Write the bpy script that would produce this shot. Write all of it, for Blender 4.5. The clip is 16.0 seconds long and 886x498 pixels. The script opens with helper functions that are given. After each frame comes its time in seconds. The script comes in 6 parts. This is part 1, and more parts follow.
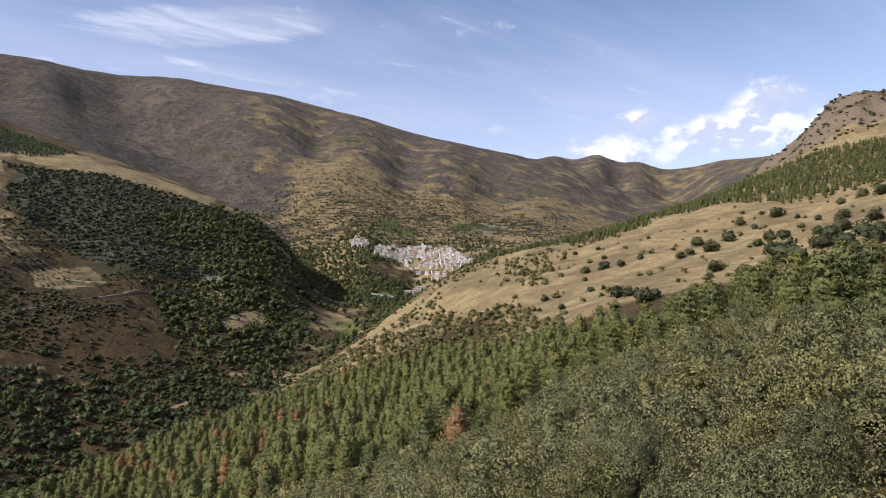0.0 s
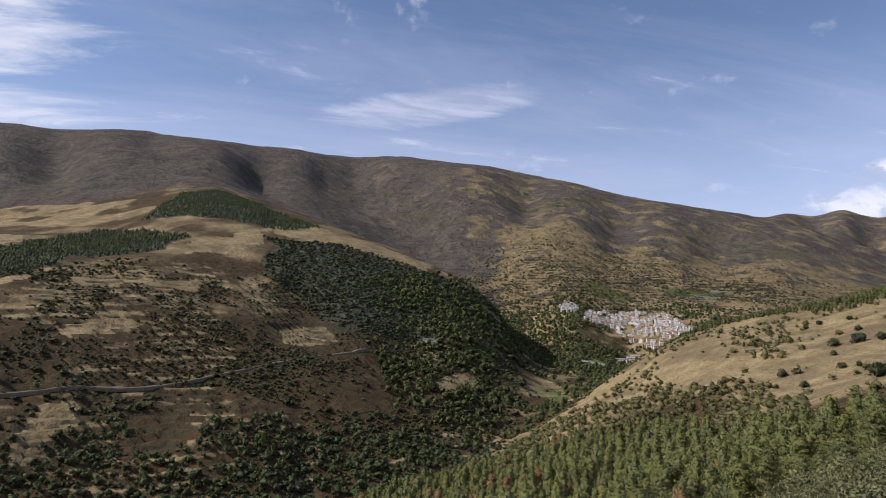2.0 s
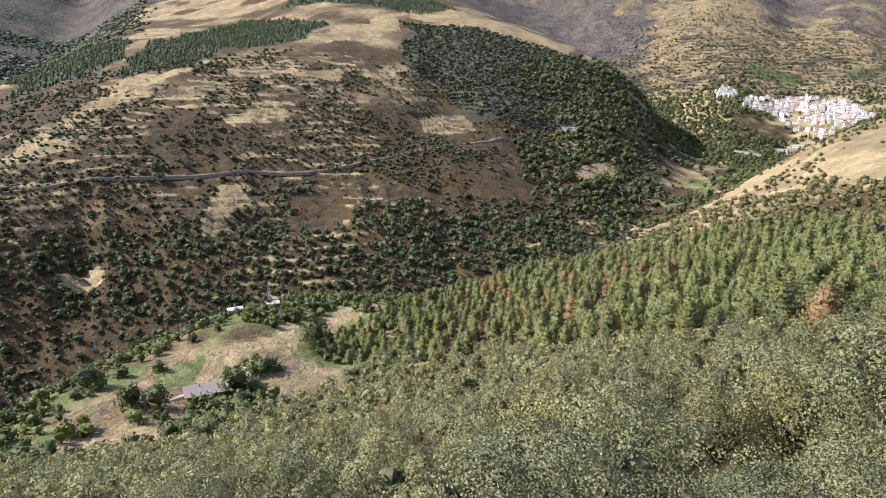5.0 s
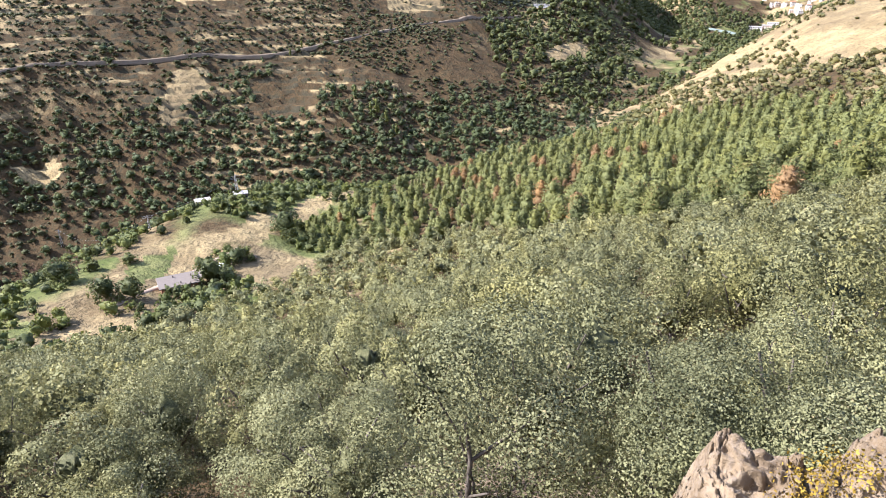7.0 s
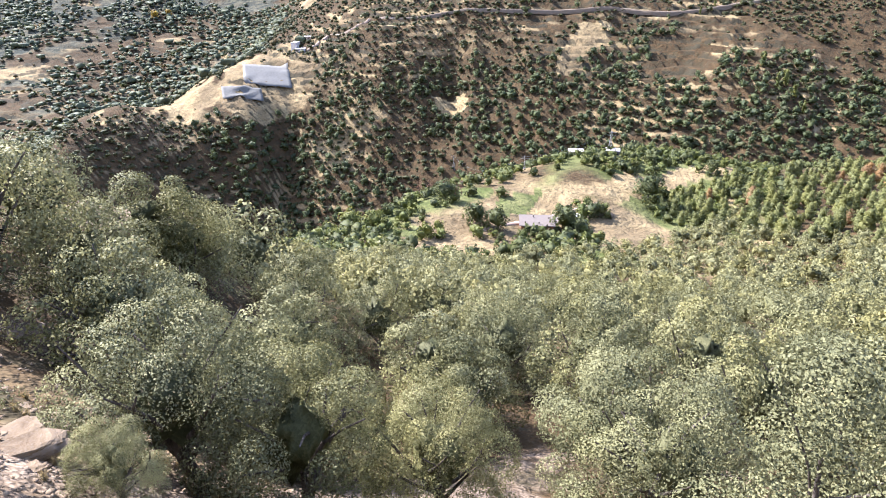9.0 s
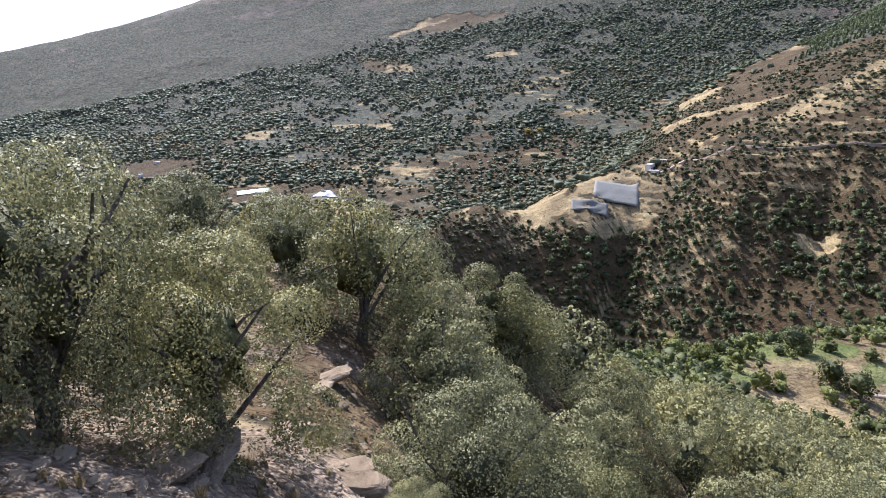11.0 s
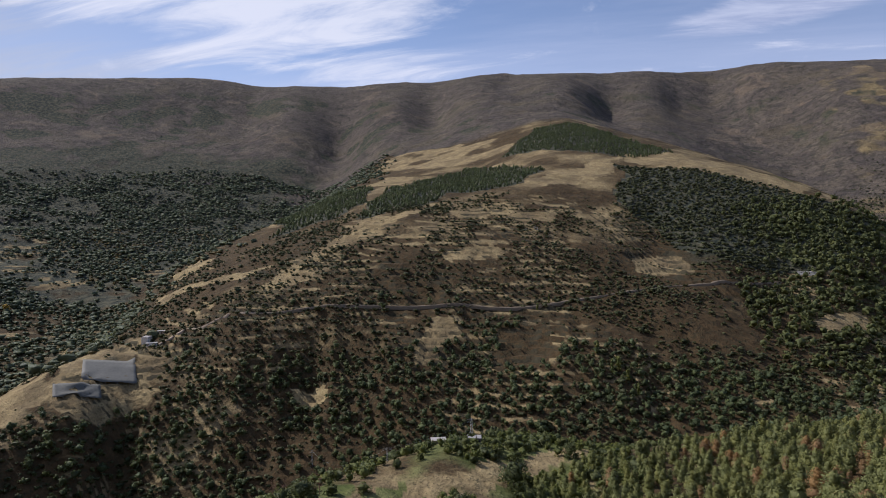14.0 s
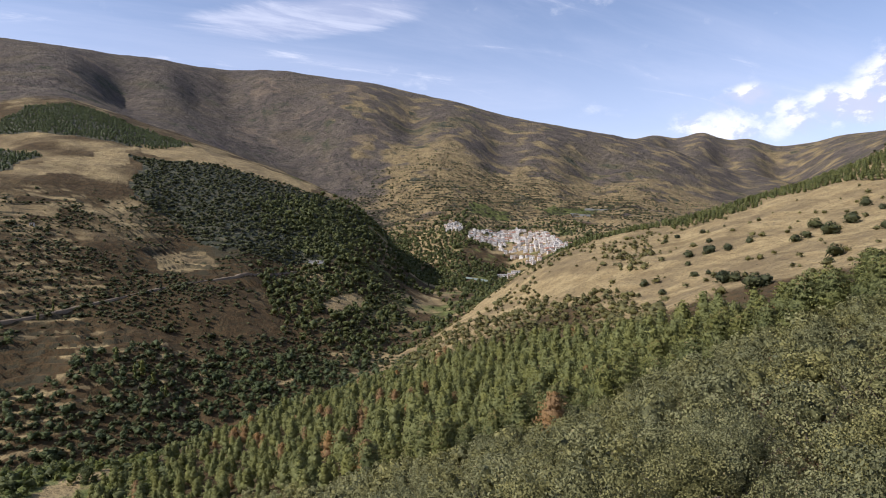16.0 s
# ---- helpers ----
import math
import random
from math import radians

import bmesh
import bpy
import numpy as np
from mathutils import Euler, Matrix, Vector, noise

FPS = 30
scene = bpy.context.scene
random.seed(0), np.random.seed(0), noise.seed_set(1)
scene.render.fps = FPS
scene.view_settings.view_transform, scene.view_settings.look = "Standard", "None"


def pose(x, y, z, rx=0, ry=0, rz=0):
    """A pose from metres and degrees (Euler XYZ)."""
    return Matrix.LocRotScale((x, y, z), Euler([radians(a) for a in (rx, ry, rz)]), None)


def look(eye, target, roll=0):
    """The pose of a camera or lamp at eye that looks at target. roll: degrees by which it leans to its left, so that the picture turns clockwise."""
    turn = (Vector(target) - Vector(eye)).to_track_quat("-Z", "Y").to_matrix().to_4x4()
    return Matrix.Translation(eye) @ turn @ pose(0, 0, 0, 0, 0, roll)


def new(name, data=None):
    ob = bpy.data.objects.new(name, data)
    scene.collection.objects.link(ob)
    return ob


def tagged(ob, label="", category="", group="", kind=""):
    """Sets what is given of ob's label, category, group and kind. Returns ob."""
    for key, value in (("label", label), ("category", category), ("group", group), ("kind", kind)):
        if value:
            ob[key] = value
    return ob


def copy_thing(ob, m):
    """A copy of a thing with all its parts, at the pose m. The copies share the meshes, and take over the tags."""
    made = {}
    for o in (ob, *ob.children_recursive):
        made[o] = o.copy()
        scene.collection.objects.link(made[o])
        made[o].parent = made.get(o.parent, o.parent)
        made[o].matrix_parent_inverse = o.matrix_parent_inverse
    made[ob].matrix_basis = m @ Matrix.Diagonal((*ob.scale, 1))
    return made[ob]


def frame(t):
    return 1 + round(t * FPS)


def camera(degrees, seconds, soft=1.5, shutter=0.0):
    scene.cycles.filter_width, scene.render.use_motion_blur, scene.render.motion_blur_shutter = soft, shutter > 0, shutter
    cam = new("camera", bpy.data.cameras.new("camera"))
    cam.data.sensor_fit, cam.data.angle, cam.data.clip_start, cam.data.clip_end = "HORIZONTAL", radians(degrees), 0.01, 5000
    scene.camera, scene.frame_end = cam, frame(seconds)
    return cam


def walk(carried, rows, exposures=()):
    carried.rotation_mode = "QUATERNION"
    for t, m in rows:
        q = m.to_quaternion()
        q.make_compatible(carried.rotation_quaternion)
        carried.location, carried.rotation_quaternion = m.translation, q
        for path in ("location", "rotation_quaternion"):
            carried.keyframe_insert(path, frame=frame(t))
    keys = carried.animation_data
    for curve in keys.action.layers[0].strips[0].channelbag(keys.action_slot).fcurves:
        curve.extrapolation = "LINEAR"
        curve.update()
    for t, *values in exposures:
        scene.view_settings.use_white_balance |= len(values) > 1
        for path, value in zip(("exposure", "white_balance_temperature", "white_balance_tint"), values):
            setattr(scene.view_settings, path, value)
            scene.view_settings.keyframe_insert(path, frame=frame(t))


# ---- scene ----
cam = camera(70.58, 16.0, soft=1.0)
# seconds, heading (degrees right of straight ahead), rise, lean
TURNS = [
    (0, 33.33, -0.38, -0.04), (0.5, 33.49, 1.49, -0.20), (1, 29.41, 2.42, -0.03), (1.5, 22.73, 3.35, 0.10), (2, 14.35, 5.44, 0.65),
    (2.5, 6.51, 5.63, 0.63), (3, 0.42, 3.64, 0.56), (3.5, 0.30, -1.49, 0.13), (4, 0.96, -6.16, 0.07), (4.5, 1.50, -10.27, -0.13),
    (5, 2.04, -13.79, 0.02), (5.2, 2.84, -14.90, -0.13), (7.3, 4.88, -24.97, -0.08), (7.5, 4.47, -25.34, 0.02), (8, -1.41, -25.89, -0.10),
    (8.5, -14.09, -26.23, -0.58), (9, -29.90, -27.36, -1.26), (9.5, -44.14, -28.37, -1.40), (9.7, -48.71, -28.44, -1.38), (11.8, -61.14, -9.58, 0.56),
    (12, -58.60, -8.33, 0.68), (12.5, -48.24, -5.42, 0.72), (13, -35.82, -3.05, 0.55), (13.5, -25.12, -1.35, 0.60), (14, -16.92, -1.35, 0.41),
    (14.5, -5.93, -1.12, -0.07), (15, 6.84, -1.35, -0.05), (15.5, 16.24, -1.51, -0.32), (16, 24.73, -1.80, -0.40),
]


def held(heading, rise, lean):
    """The phone is held at arm's length and swung round the body."""
    a, e = radians(heading), radians(rise)
    eye = Vector((0.42 * math.sin(a), 0.42 * math.cos(a), 0.0))
    return look(eye, eye + Vector((math.sin(a) * math.cos(e), math.cos(a) * math.cos(e), math.sin(e))), lean)


EXPOSURES = [(0, 0.5, 6150, 16), (3, 0.10, 5900, 17), (5, 1.45, 5750, 17), (7.3, 2.0, 5750, 18), (9.7, 2.36, 5600, 22), (11.8, 0.82, 5600, 18), (13, 0.28, 5900, 17),
             (14.5, 0.15, 5900, 17), (16, 0.52, 6050, 16)]
walk(cam, [(t, held(a, e, r)) for t, a, e, r in TURNS], EXPOSURES)

# ---------------------------------------------------------------- sun and sky
SUN_HEADING, SUN_RISE = -82.0, 39.0


class Nodes:
    """Short hand for node trees."""

    def __init__(self, tree):
        self.tree = tree
        tree.nodes.clear()

    def add(self, kind, ins=(), **props):
        n = self.tree.nodes.new(kind)
        for k, v in props.items():
            if k == "operation":
                n.operation = v
            elif k == "blend_type":
                n.blend_type = v
            elif k == "data_type":
                n.data_type = v
            elif k == "noise_dimensions":
                n.noise_dimensions = v
            elif k == "attribute_name":
                n.attribute_name = v
            elif k == "feature":
                n.feature = v
        for k, v in dict(ins).items():
            self.plug(n.inputs[k], v)
        return n

    def plug(self, socket, v):
        if isinstance(v, bpy.types.NodeSocket):
            self.tree.links.new(v, socket)
        else:
            socket.default_value = v

    def math(self, op, a, b=0.0, c=0.0):
        n = self.tree.nodes.new("ShaderNodeMath")
        n.operation = op
        for s, v in zip(n.inputs, (a, b, c)):
            self.plug(s, v)
        return n.outputs[0]

    def mix(self, f, a, b, kind="MIX"):
        n = self.tree.nodes.new("ShaderNodeMix")
        n.data_type, n.blend_type = "RGBA", kind
        for s, v in ((0, f), (6, a), (7, b)):
            if isinstance(v, tuple) and len(v) == 3:
                v = (*v, 1)
            self.plug(n.inputs[s], v)
        return n.outputs[2]

    def noise(self, vec, scale, detail=4.0, rough=0.55, warp=0.0):
        n = self.tree.nodes.new("ShaderNodeTexNoise")
        self.plug(n.inputs["Vector"], vec)
        for k, v in (("Scale", scale), ("Detail", detail), ("Roughness", rough), ("Distortion", warp)):
            n.inputs[k].default_value = v
        return n.outputs["Fac"]

    def ramp(self, v, a, b, lo=0.0, hi=1.0):
        n = self.tree.nodes.new("ShaderNodeMapRange")
        n.interpolation_type = "SMOOTHSTEP"
        for s, w in zip(n.inputs, (v, a, b, lo, hi)):
            self.plug(s, w)
        return n.outputs[0]


def make_sky():
    world = bpy.data.worlds.new("sky")
    scene.world = world
    world.use_nodes = True
    nt = Nodes(world.node_tree)
    sky = nt.tree.nodes.new("ShaderNodeTexSky")
    sky.sky_type, sky.sun_disc = "NISHITA", False
    sky.sun_elevation, sky.sun_rotation = radians(SUN_RISE), radians(SUN_HEADING)
    sky.altitude, sky.air_density, sky.dust_density, sky.ozone_density = 1500, 1.0, 0.6, 1.5
    way = nt.tree.nodes.new("ShaderNodeTexCoord").outputs["Generated"]
    sep = nt.add("ShaderNodeSeparateXYZ", {0: way}).outputs
    up = nt.math("MAXIMUM", sep[2], 0.0)
    heading = nt.math("ARCTAN2", sep[0], sep[1])
    lift = nt.math("ADD", up, 0.16)
    sheet = nt.add("ShaderNodeCombineXYZ", {0: nt.math("DIVIDE", sep[0], lift), 1: nt.math("DIVIDE", sep[1], lift), 2: 0.0}).outputs[0]
    rise = nt.math("ARCSINE", sep[2])

    def bank(h, e, dh, de, slant=0.0):
        """A soft bank of cloud round a heading and rise, in degrees."""
        u = nt.math("DIVIDE", nt.math("SUBTRACT", heading, radians(h)), radians(dh))
        v = nt.math("DIVIDE", nt.math("SUBTRACT", nt.math("SUBTRACT", rise, radians(e)), nt.math("MULTIPLY", u, radians(slant))), radians(de))
        return nt.ramp(nt.math("ADD", nt.math("MULTIPLY", u, u), nt.math("MULTIPLY", v, v)), 1.6, 0.0)

    # thin high veil, drawn out in streaks
    turned = nt.add("ShaderNodeMapping", {"Vector": sheet, "Rotation": (0, 0, radians(-28)), "Scale": (0.42, 1.35, 1)}).outputs[0]
    streaks = nt.noise(turned, 1.1, 7, 0.6, 0.7)
    fine = nt.noise(turned, 3.4, 7, 0.64, 1.0)
    veil = nt.ramp(streaks, 0.40, 0.74)
    wisps = nt.ramp(fine, 0.52, 0.80)
    sunward = nt.ramp(heading, -0.4, -1.25)
    thick = nt.math("MULTIPLY_ADD", sunward, 1.15, 0.42)
    high = nt.math("MINIMUM", nt.math("MULTIPLY", nt.math("MULTIPLY_ADD", wisps, 0.4, veil), thick), 1.0)
    high = nt.math("MAXIMUM", high, nt.math("MULTIPLY", sunward, 0.25))
    haze = nt.ramp(sep[2], 0.42, 0.05, 0.04, 0.52)
    # larger banks: white over the spur, a grey lens over the north crest, bright bars in the west
    torn = nt.math("MULTIPLY_ADD", nt.math("SUBTRACT", fine, 0.5), 1.5, nt.math("MULTIPLY", nt.math("SUBTRACT", streaks, 0.5), 1.6))
    big = nt.ramp(nt.math("ADD", bank(-38, 21.5, 23, 8.0, -2.0), nt.math("MULTIPLY", torn, 1.3)), 0.25, 1.0)
    lens = nt.ramp(nt.math("ADD", bank(13, 18.2, 11, 1.8, 1.2), nt.math("MULTIPLY", torn, 1.3)), 0.30, 1.0)
    bars = nt.math("MAXIMUM", nt.ramp(nt.math("ADD", bank(-90, 8.4, 15, 1.1, -0.7), nt.math("MULTIPLY", torn, 0.5)), 0.35, 0.8),
                   nt.ramp(nt.math("ADD", bank(-84, 5.7, 6, 0.5, -0.5), nt.math("MULTIPLY", torn, 0.35)), 0.4, 0.8))
    # heaped clouds low over the far pass
    flat = nt.add("ShaderNodeCombineXYZ", {0: heading, 1: nt.math("MULTIPLY", sep[2], 1.5), 2: 0.4}).outputs[0]
    body = nt.noise(flat, 13.0, 7, 0.58, 0.1)
    heapbank = nt.math("MAXIMUM", bank(54, 8.8, 11, 1.9, 0.5), nt.math("MAXIMUM", bank(61.5, 10.9, 4.2, 2.2), bank(50.5, 10.2, 3.2, 1.3)))
    heap = nt.ramp(nt.math("MULTIPLY_ADD", heapbank, 0.34, body), 0.61, 0.95)
    lit = nt.noise(nt.add("ShaderNodeVectorMath", {0: flat, 1: (-0.012, 0.022, 0)}).outputs[0], 13.0, 7, 0.58, 0.1)
    shade = nt.ramp(nt.math("SUBTRACT", lit, body), 0.05, -0.05)
    white = nt.mix(shade, (4.9, 5.2, 6.2), (8.0, 8.0, 8.1))
    pale = nt.mix(sunward, (6.0, 6.3, 7.4), (4.7, 4.9, 5.3))
    col = nt.mix(haze, sky.outputs[0], (6.0, 6.15, 7.3))
    col = nt.mix(nt.math("MULTIPLY", high, 0.62), col, pale)
    col = nt.mix(nt.math("MULTIPLY", sunward, nt.math("MULTIPLY_ADD", streaks, 0.4, 0.28)), col, (3.0, 3.15, 3.6))
    combed = nt.math("MULTIPLY", sunward, nt.ramp(nt.math("MULTIPLY_ADD", fine, 0.4, streaks), 0.62, 0.82))
    col = nt.mix(nt.math("MULTIPLY", combed, 0.6), col, (5.3, 5.35, 5.5))
    col = nt.mix(nt.math("MULTIPLY", big, 0.85), col, (7.4, 7.45, 7.7))
    col = nt.mix(nt.math("MULTIPLY", lens, 0.42), col, nt.mix(nt.ramp(fine, 0.4, 0.6), (4.6, 4.8, 5.9), (7.6, 7.6, 8.1)))
    col = nt.mix(nt.math("MULTIPLY", bars, 0.9), col, (5.6, 5.7, 5.8))
    col = nt.mix(nt.math("MULTIPLY", heap, 0.95), col, white)
    back = nt.add("ShaderNodeBackground", {"Color": col, "Strength": 0.1})
    out = nt.tree.nodes.new("ShaderNodeOutputWorld")
    nt.tree.links.new(back.outputs[0], out.inputs[0])


make_sky()
lamp = bpy.data.lights.new("sun", "SUN")
lamp.energy, lamp.angle, lamp.color = 3.6, radians(0.53), (1.0, 0.93, 0.82)
a, e = radians(SUN_HEADING), radians(SUN_RISE)
new("sun", lamp).matrix_world = look((-400, -100, 500), (-400 - math.sin(a) * math.cos(e), -100 - math.cos(a) * math.cos(e), 500 - math.sin(e)))

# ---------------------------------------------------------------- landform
# Crest lines, streams, brows and benches of the valley, placed to fit the camera's view at guessed distances, in metres
# from the lookout (x east, y ahead, z up).
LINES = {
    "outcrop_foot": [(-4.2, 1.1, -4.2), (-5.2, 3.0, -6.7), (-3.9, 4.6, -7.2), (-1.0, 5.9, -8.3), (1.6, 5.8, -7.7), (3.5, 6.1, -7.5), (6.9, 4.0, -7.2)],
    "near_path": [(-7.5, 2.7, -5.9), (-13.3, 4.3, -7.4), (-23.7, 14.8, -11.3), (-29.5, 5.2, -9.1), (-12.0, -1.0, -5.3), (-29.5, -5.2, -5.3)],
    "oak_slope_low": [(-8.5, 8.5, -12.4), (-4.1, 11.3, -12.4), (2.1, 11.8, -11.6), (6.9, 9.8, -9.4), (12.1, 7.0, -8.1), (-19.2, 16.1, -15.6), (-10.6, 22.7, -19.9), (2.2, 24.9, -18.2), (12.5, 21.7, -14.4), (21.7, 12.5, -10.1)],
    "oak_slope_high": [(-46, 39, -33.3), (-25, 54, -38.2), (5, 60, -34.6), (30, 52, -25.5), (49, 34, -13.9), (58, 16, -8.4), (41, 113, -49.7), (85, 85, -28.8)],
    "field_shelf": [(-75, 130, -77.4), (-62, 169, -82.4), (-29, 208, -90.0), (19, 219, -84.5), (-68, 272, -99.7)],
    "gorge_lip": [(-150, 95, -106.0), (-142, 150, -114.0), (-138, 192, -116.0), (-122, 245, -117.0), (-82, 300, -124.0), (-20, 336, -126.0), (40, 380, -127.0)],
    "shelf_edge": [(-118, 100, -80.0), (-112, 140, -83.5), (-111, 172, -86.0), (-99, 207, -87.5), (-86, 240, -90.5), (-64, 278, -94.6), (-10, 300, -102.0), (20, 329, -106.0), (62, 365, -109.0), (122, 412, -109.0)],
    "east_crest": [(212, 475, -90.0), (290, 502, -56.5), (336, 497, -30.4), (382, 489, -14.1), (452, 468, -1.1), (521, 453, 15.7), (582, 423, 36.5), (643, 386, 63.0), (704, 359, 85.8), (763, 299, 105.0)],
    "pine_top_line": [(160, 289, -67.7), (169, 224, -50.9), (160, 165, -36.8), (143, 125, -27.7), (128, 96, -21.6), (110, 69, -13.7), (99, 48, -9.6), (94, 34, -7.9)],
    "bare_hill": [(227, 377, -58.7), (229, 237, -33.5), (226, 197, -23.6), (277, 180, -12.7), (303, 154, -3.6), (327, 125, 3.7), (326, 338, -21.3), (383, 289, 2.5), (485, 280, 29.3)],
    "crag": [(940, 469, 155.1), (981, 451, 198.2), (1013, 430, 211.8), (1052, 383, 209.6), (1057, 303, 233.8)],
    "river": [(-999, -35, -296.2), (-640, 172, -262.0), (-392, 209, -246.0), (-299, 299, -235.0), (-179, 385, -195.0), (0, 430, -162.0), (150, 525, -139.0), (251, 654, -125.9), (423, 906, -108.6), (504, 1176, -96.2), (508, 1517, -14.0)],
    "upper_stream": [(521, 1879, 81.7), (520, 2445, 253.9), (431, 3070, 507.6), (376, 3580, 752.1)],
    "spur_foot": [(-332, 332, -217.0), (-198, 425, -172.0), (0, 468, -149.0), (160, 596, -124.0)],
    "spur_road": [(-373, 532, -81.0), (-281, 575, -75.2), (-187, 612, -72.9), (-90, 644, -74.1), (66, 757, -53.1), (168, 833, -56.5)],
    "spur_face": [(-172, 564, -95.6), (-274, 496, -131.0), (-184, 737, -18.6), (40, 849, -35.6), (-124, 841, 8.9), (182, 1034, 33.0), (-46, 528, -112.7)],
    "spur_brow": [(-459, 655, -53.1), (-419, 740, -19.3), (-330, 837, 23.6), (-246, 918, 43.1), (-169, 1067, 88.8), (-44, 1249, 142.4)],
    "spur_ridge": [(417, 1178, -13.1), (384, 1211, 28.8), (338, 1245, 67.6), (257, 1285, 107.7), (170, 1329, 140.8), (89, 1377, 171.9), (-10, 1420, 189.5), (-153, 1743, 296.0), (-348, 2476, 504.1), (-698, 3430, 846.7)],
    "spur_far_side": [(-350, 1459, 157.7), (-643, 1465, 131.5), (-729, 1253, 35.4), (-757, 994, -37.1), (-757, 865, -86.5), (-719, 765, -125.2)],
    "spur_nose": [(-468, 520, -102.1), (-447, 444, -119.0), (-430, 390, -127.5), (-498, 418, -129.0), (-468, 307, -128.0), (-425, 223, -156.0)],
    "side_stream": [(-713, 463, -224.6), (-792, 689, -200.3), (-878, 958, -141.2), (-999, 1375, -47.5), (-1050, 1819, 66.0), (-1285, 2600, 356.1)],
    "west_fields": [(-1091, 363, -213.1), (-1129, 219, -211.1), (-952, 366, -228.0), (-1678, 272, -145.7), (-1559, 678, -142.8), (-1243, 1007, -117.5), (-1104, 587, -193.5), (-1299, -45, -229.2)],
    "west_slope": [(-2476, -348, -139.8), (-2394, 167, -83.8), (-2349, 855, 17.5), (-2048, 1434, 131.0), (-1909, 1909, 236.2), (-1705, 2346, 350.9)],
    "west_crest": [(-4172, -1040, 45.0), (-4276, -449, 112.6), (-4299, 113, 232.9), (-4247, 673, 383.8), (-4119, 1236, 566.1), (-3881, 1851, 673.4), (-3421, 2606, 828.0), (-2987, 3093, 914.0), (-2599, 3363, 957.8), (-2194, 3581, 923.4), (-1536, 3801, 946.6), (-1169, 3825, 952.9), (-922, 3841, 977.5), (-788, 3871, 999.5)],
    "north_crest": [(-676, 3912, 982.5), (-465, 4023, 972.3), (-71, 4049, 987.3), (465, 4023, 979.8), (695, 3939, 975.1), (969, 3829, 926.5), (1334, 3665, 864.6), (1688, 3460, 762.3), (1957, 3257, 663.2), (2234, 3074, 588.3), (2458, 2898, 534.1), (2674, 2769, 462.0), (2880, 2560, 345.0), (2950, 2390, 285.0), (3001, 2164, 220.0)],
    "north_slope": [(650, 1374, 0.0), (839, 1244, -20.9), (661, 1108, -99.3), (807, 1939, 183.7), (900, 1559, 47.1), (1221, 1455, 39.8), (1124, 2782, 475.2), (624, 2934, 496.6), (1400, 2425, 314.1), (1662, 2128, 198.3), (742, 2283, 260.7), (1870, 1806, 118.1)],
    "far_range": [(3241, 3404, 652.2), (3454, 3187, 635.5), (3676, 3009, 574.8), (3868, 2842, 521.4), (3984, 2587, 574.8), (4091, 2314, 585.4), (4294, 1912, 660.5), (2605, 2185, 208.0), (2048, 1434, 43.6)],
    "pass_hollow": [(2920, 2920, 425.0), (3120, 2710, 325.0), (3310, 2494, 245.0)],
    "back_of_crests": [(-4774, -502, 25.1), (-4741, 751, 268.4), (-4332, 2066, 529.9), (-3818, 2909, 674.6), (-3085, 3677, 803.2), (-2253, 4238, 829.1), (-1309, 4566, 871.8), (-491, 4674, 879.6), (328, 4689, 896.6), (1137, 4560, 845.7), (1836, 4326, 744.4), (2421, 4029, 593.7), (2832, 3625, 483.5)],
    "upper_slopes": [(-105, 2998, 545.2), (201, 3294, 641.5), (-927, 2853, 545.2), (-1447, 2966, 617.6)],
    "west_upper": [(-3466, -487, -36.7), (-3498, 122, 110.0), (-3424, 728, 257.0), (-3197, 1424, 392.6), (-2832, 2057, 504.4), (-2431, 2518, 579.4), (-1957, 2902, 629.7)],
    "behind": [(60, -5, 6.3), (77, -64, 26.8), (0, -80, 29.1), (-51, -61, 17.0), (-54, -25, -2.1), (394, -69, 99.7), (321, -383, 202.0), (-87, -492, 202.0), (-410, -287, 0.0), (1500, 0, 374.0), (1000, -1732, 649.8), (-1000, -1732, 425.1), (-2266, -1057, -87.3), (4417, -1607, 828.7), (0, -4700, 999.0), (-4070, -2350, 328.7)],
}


def lattice(ix, iy, seed):
    n = (ix.astype(np.int64) * 374761393 + iy.astype(np.int64) * 668265263 + seed * 974711) & 0x7FFFFFFF
    n = ((n ^ (n >> 13)) * 1274126177) & 0x7FFFFFFF
    return ((n ^ (n >> 16)) & 0xFFFF) / 65535.0


def vnoise(x, y, seed=0):
    """Smooth value noise, -1 to 1."""
    fx, fy = np.floor(x), np.floor(y)
    u, v = x - fx, y - fy
    u, v = u * u * u * (u * (u * 6 - 15) + 10), v * v * v * (v * (v * 6 - 15) + 10)
    a, b = lattice(fx, fy, seed), lattice(fx + 1, fy, seed)
    c, d = lattice(fx, fy + 1, seed), lattice(fx + 1, fy + 1, seed)
    return 2 * ((a * (1 - u) + b * u) * (1 - v) + (c * (1 - u) + d * u) * v) - 1


def fbm(x, y, size, octaves=4, seed=0, gain=0.5):
    total, amp, top = 0.0, 1.0, 0.0
    for k in range(octaves):
        f = 2.03 ** k / size
        total = total + amp * vnoise(x * f + 17.3 * k, y * f - 9.1 * k, seed + k)
        top += amp
        amp *= gain
    return total / top


def ridged(x, y, size, octaves=4, seed=0):
    total, amp, top = 0.0, 1.0, 0.0
    for k in range(octaves):
        f = 2.07 ** k / size
        total = total + amp * (1 - 2 * np.abs(vnoise(x * f + 5.7 * k, y * f + 3.3 * k, seed + k)))
        top += amp
        amp *= 0.55
    return total / top


def smooth(a, b, v):
    t = np.clip((v - a) / (b - a), 0, 1)
    return t * t * (3 - 2 * t)


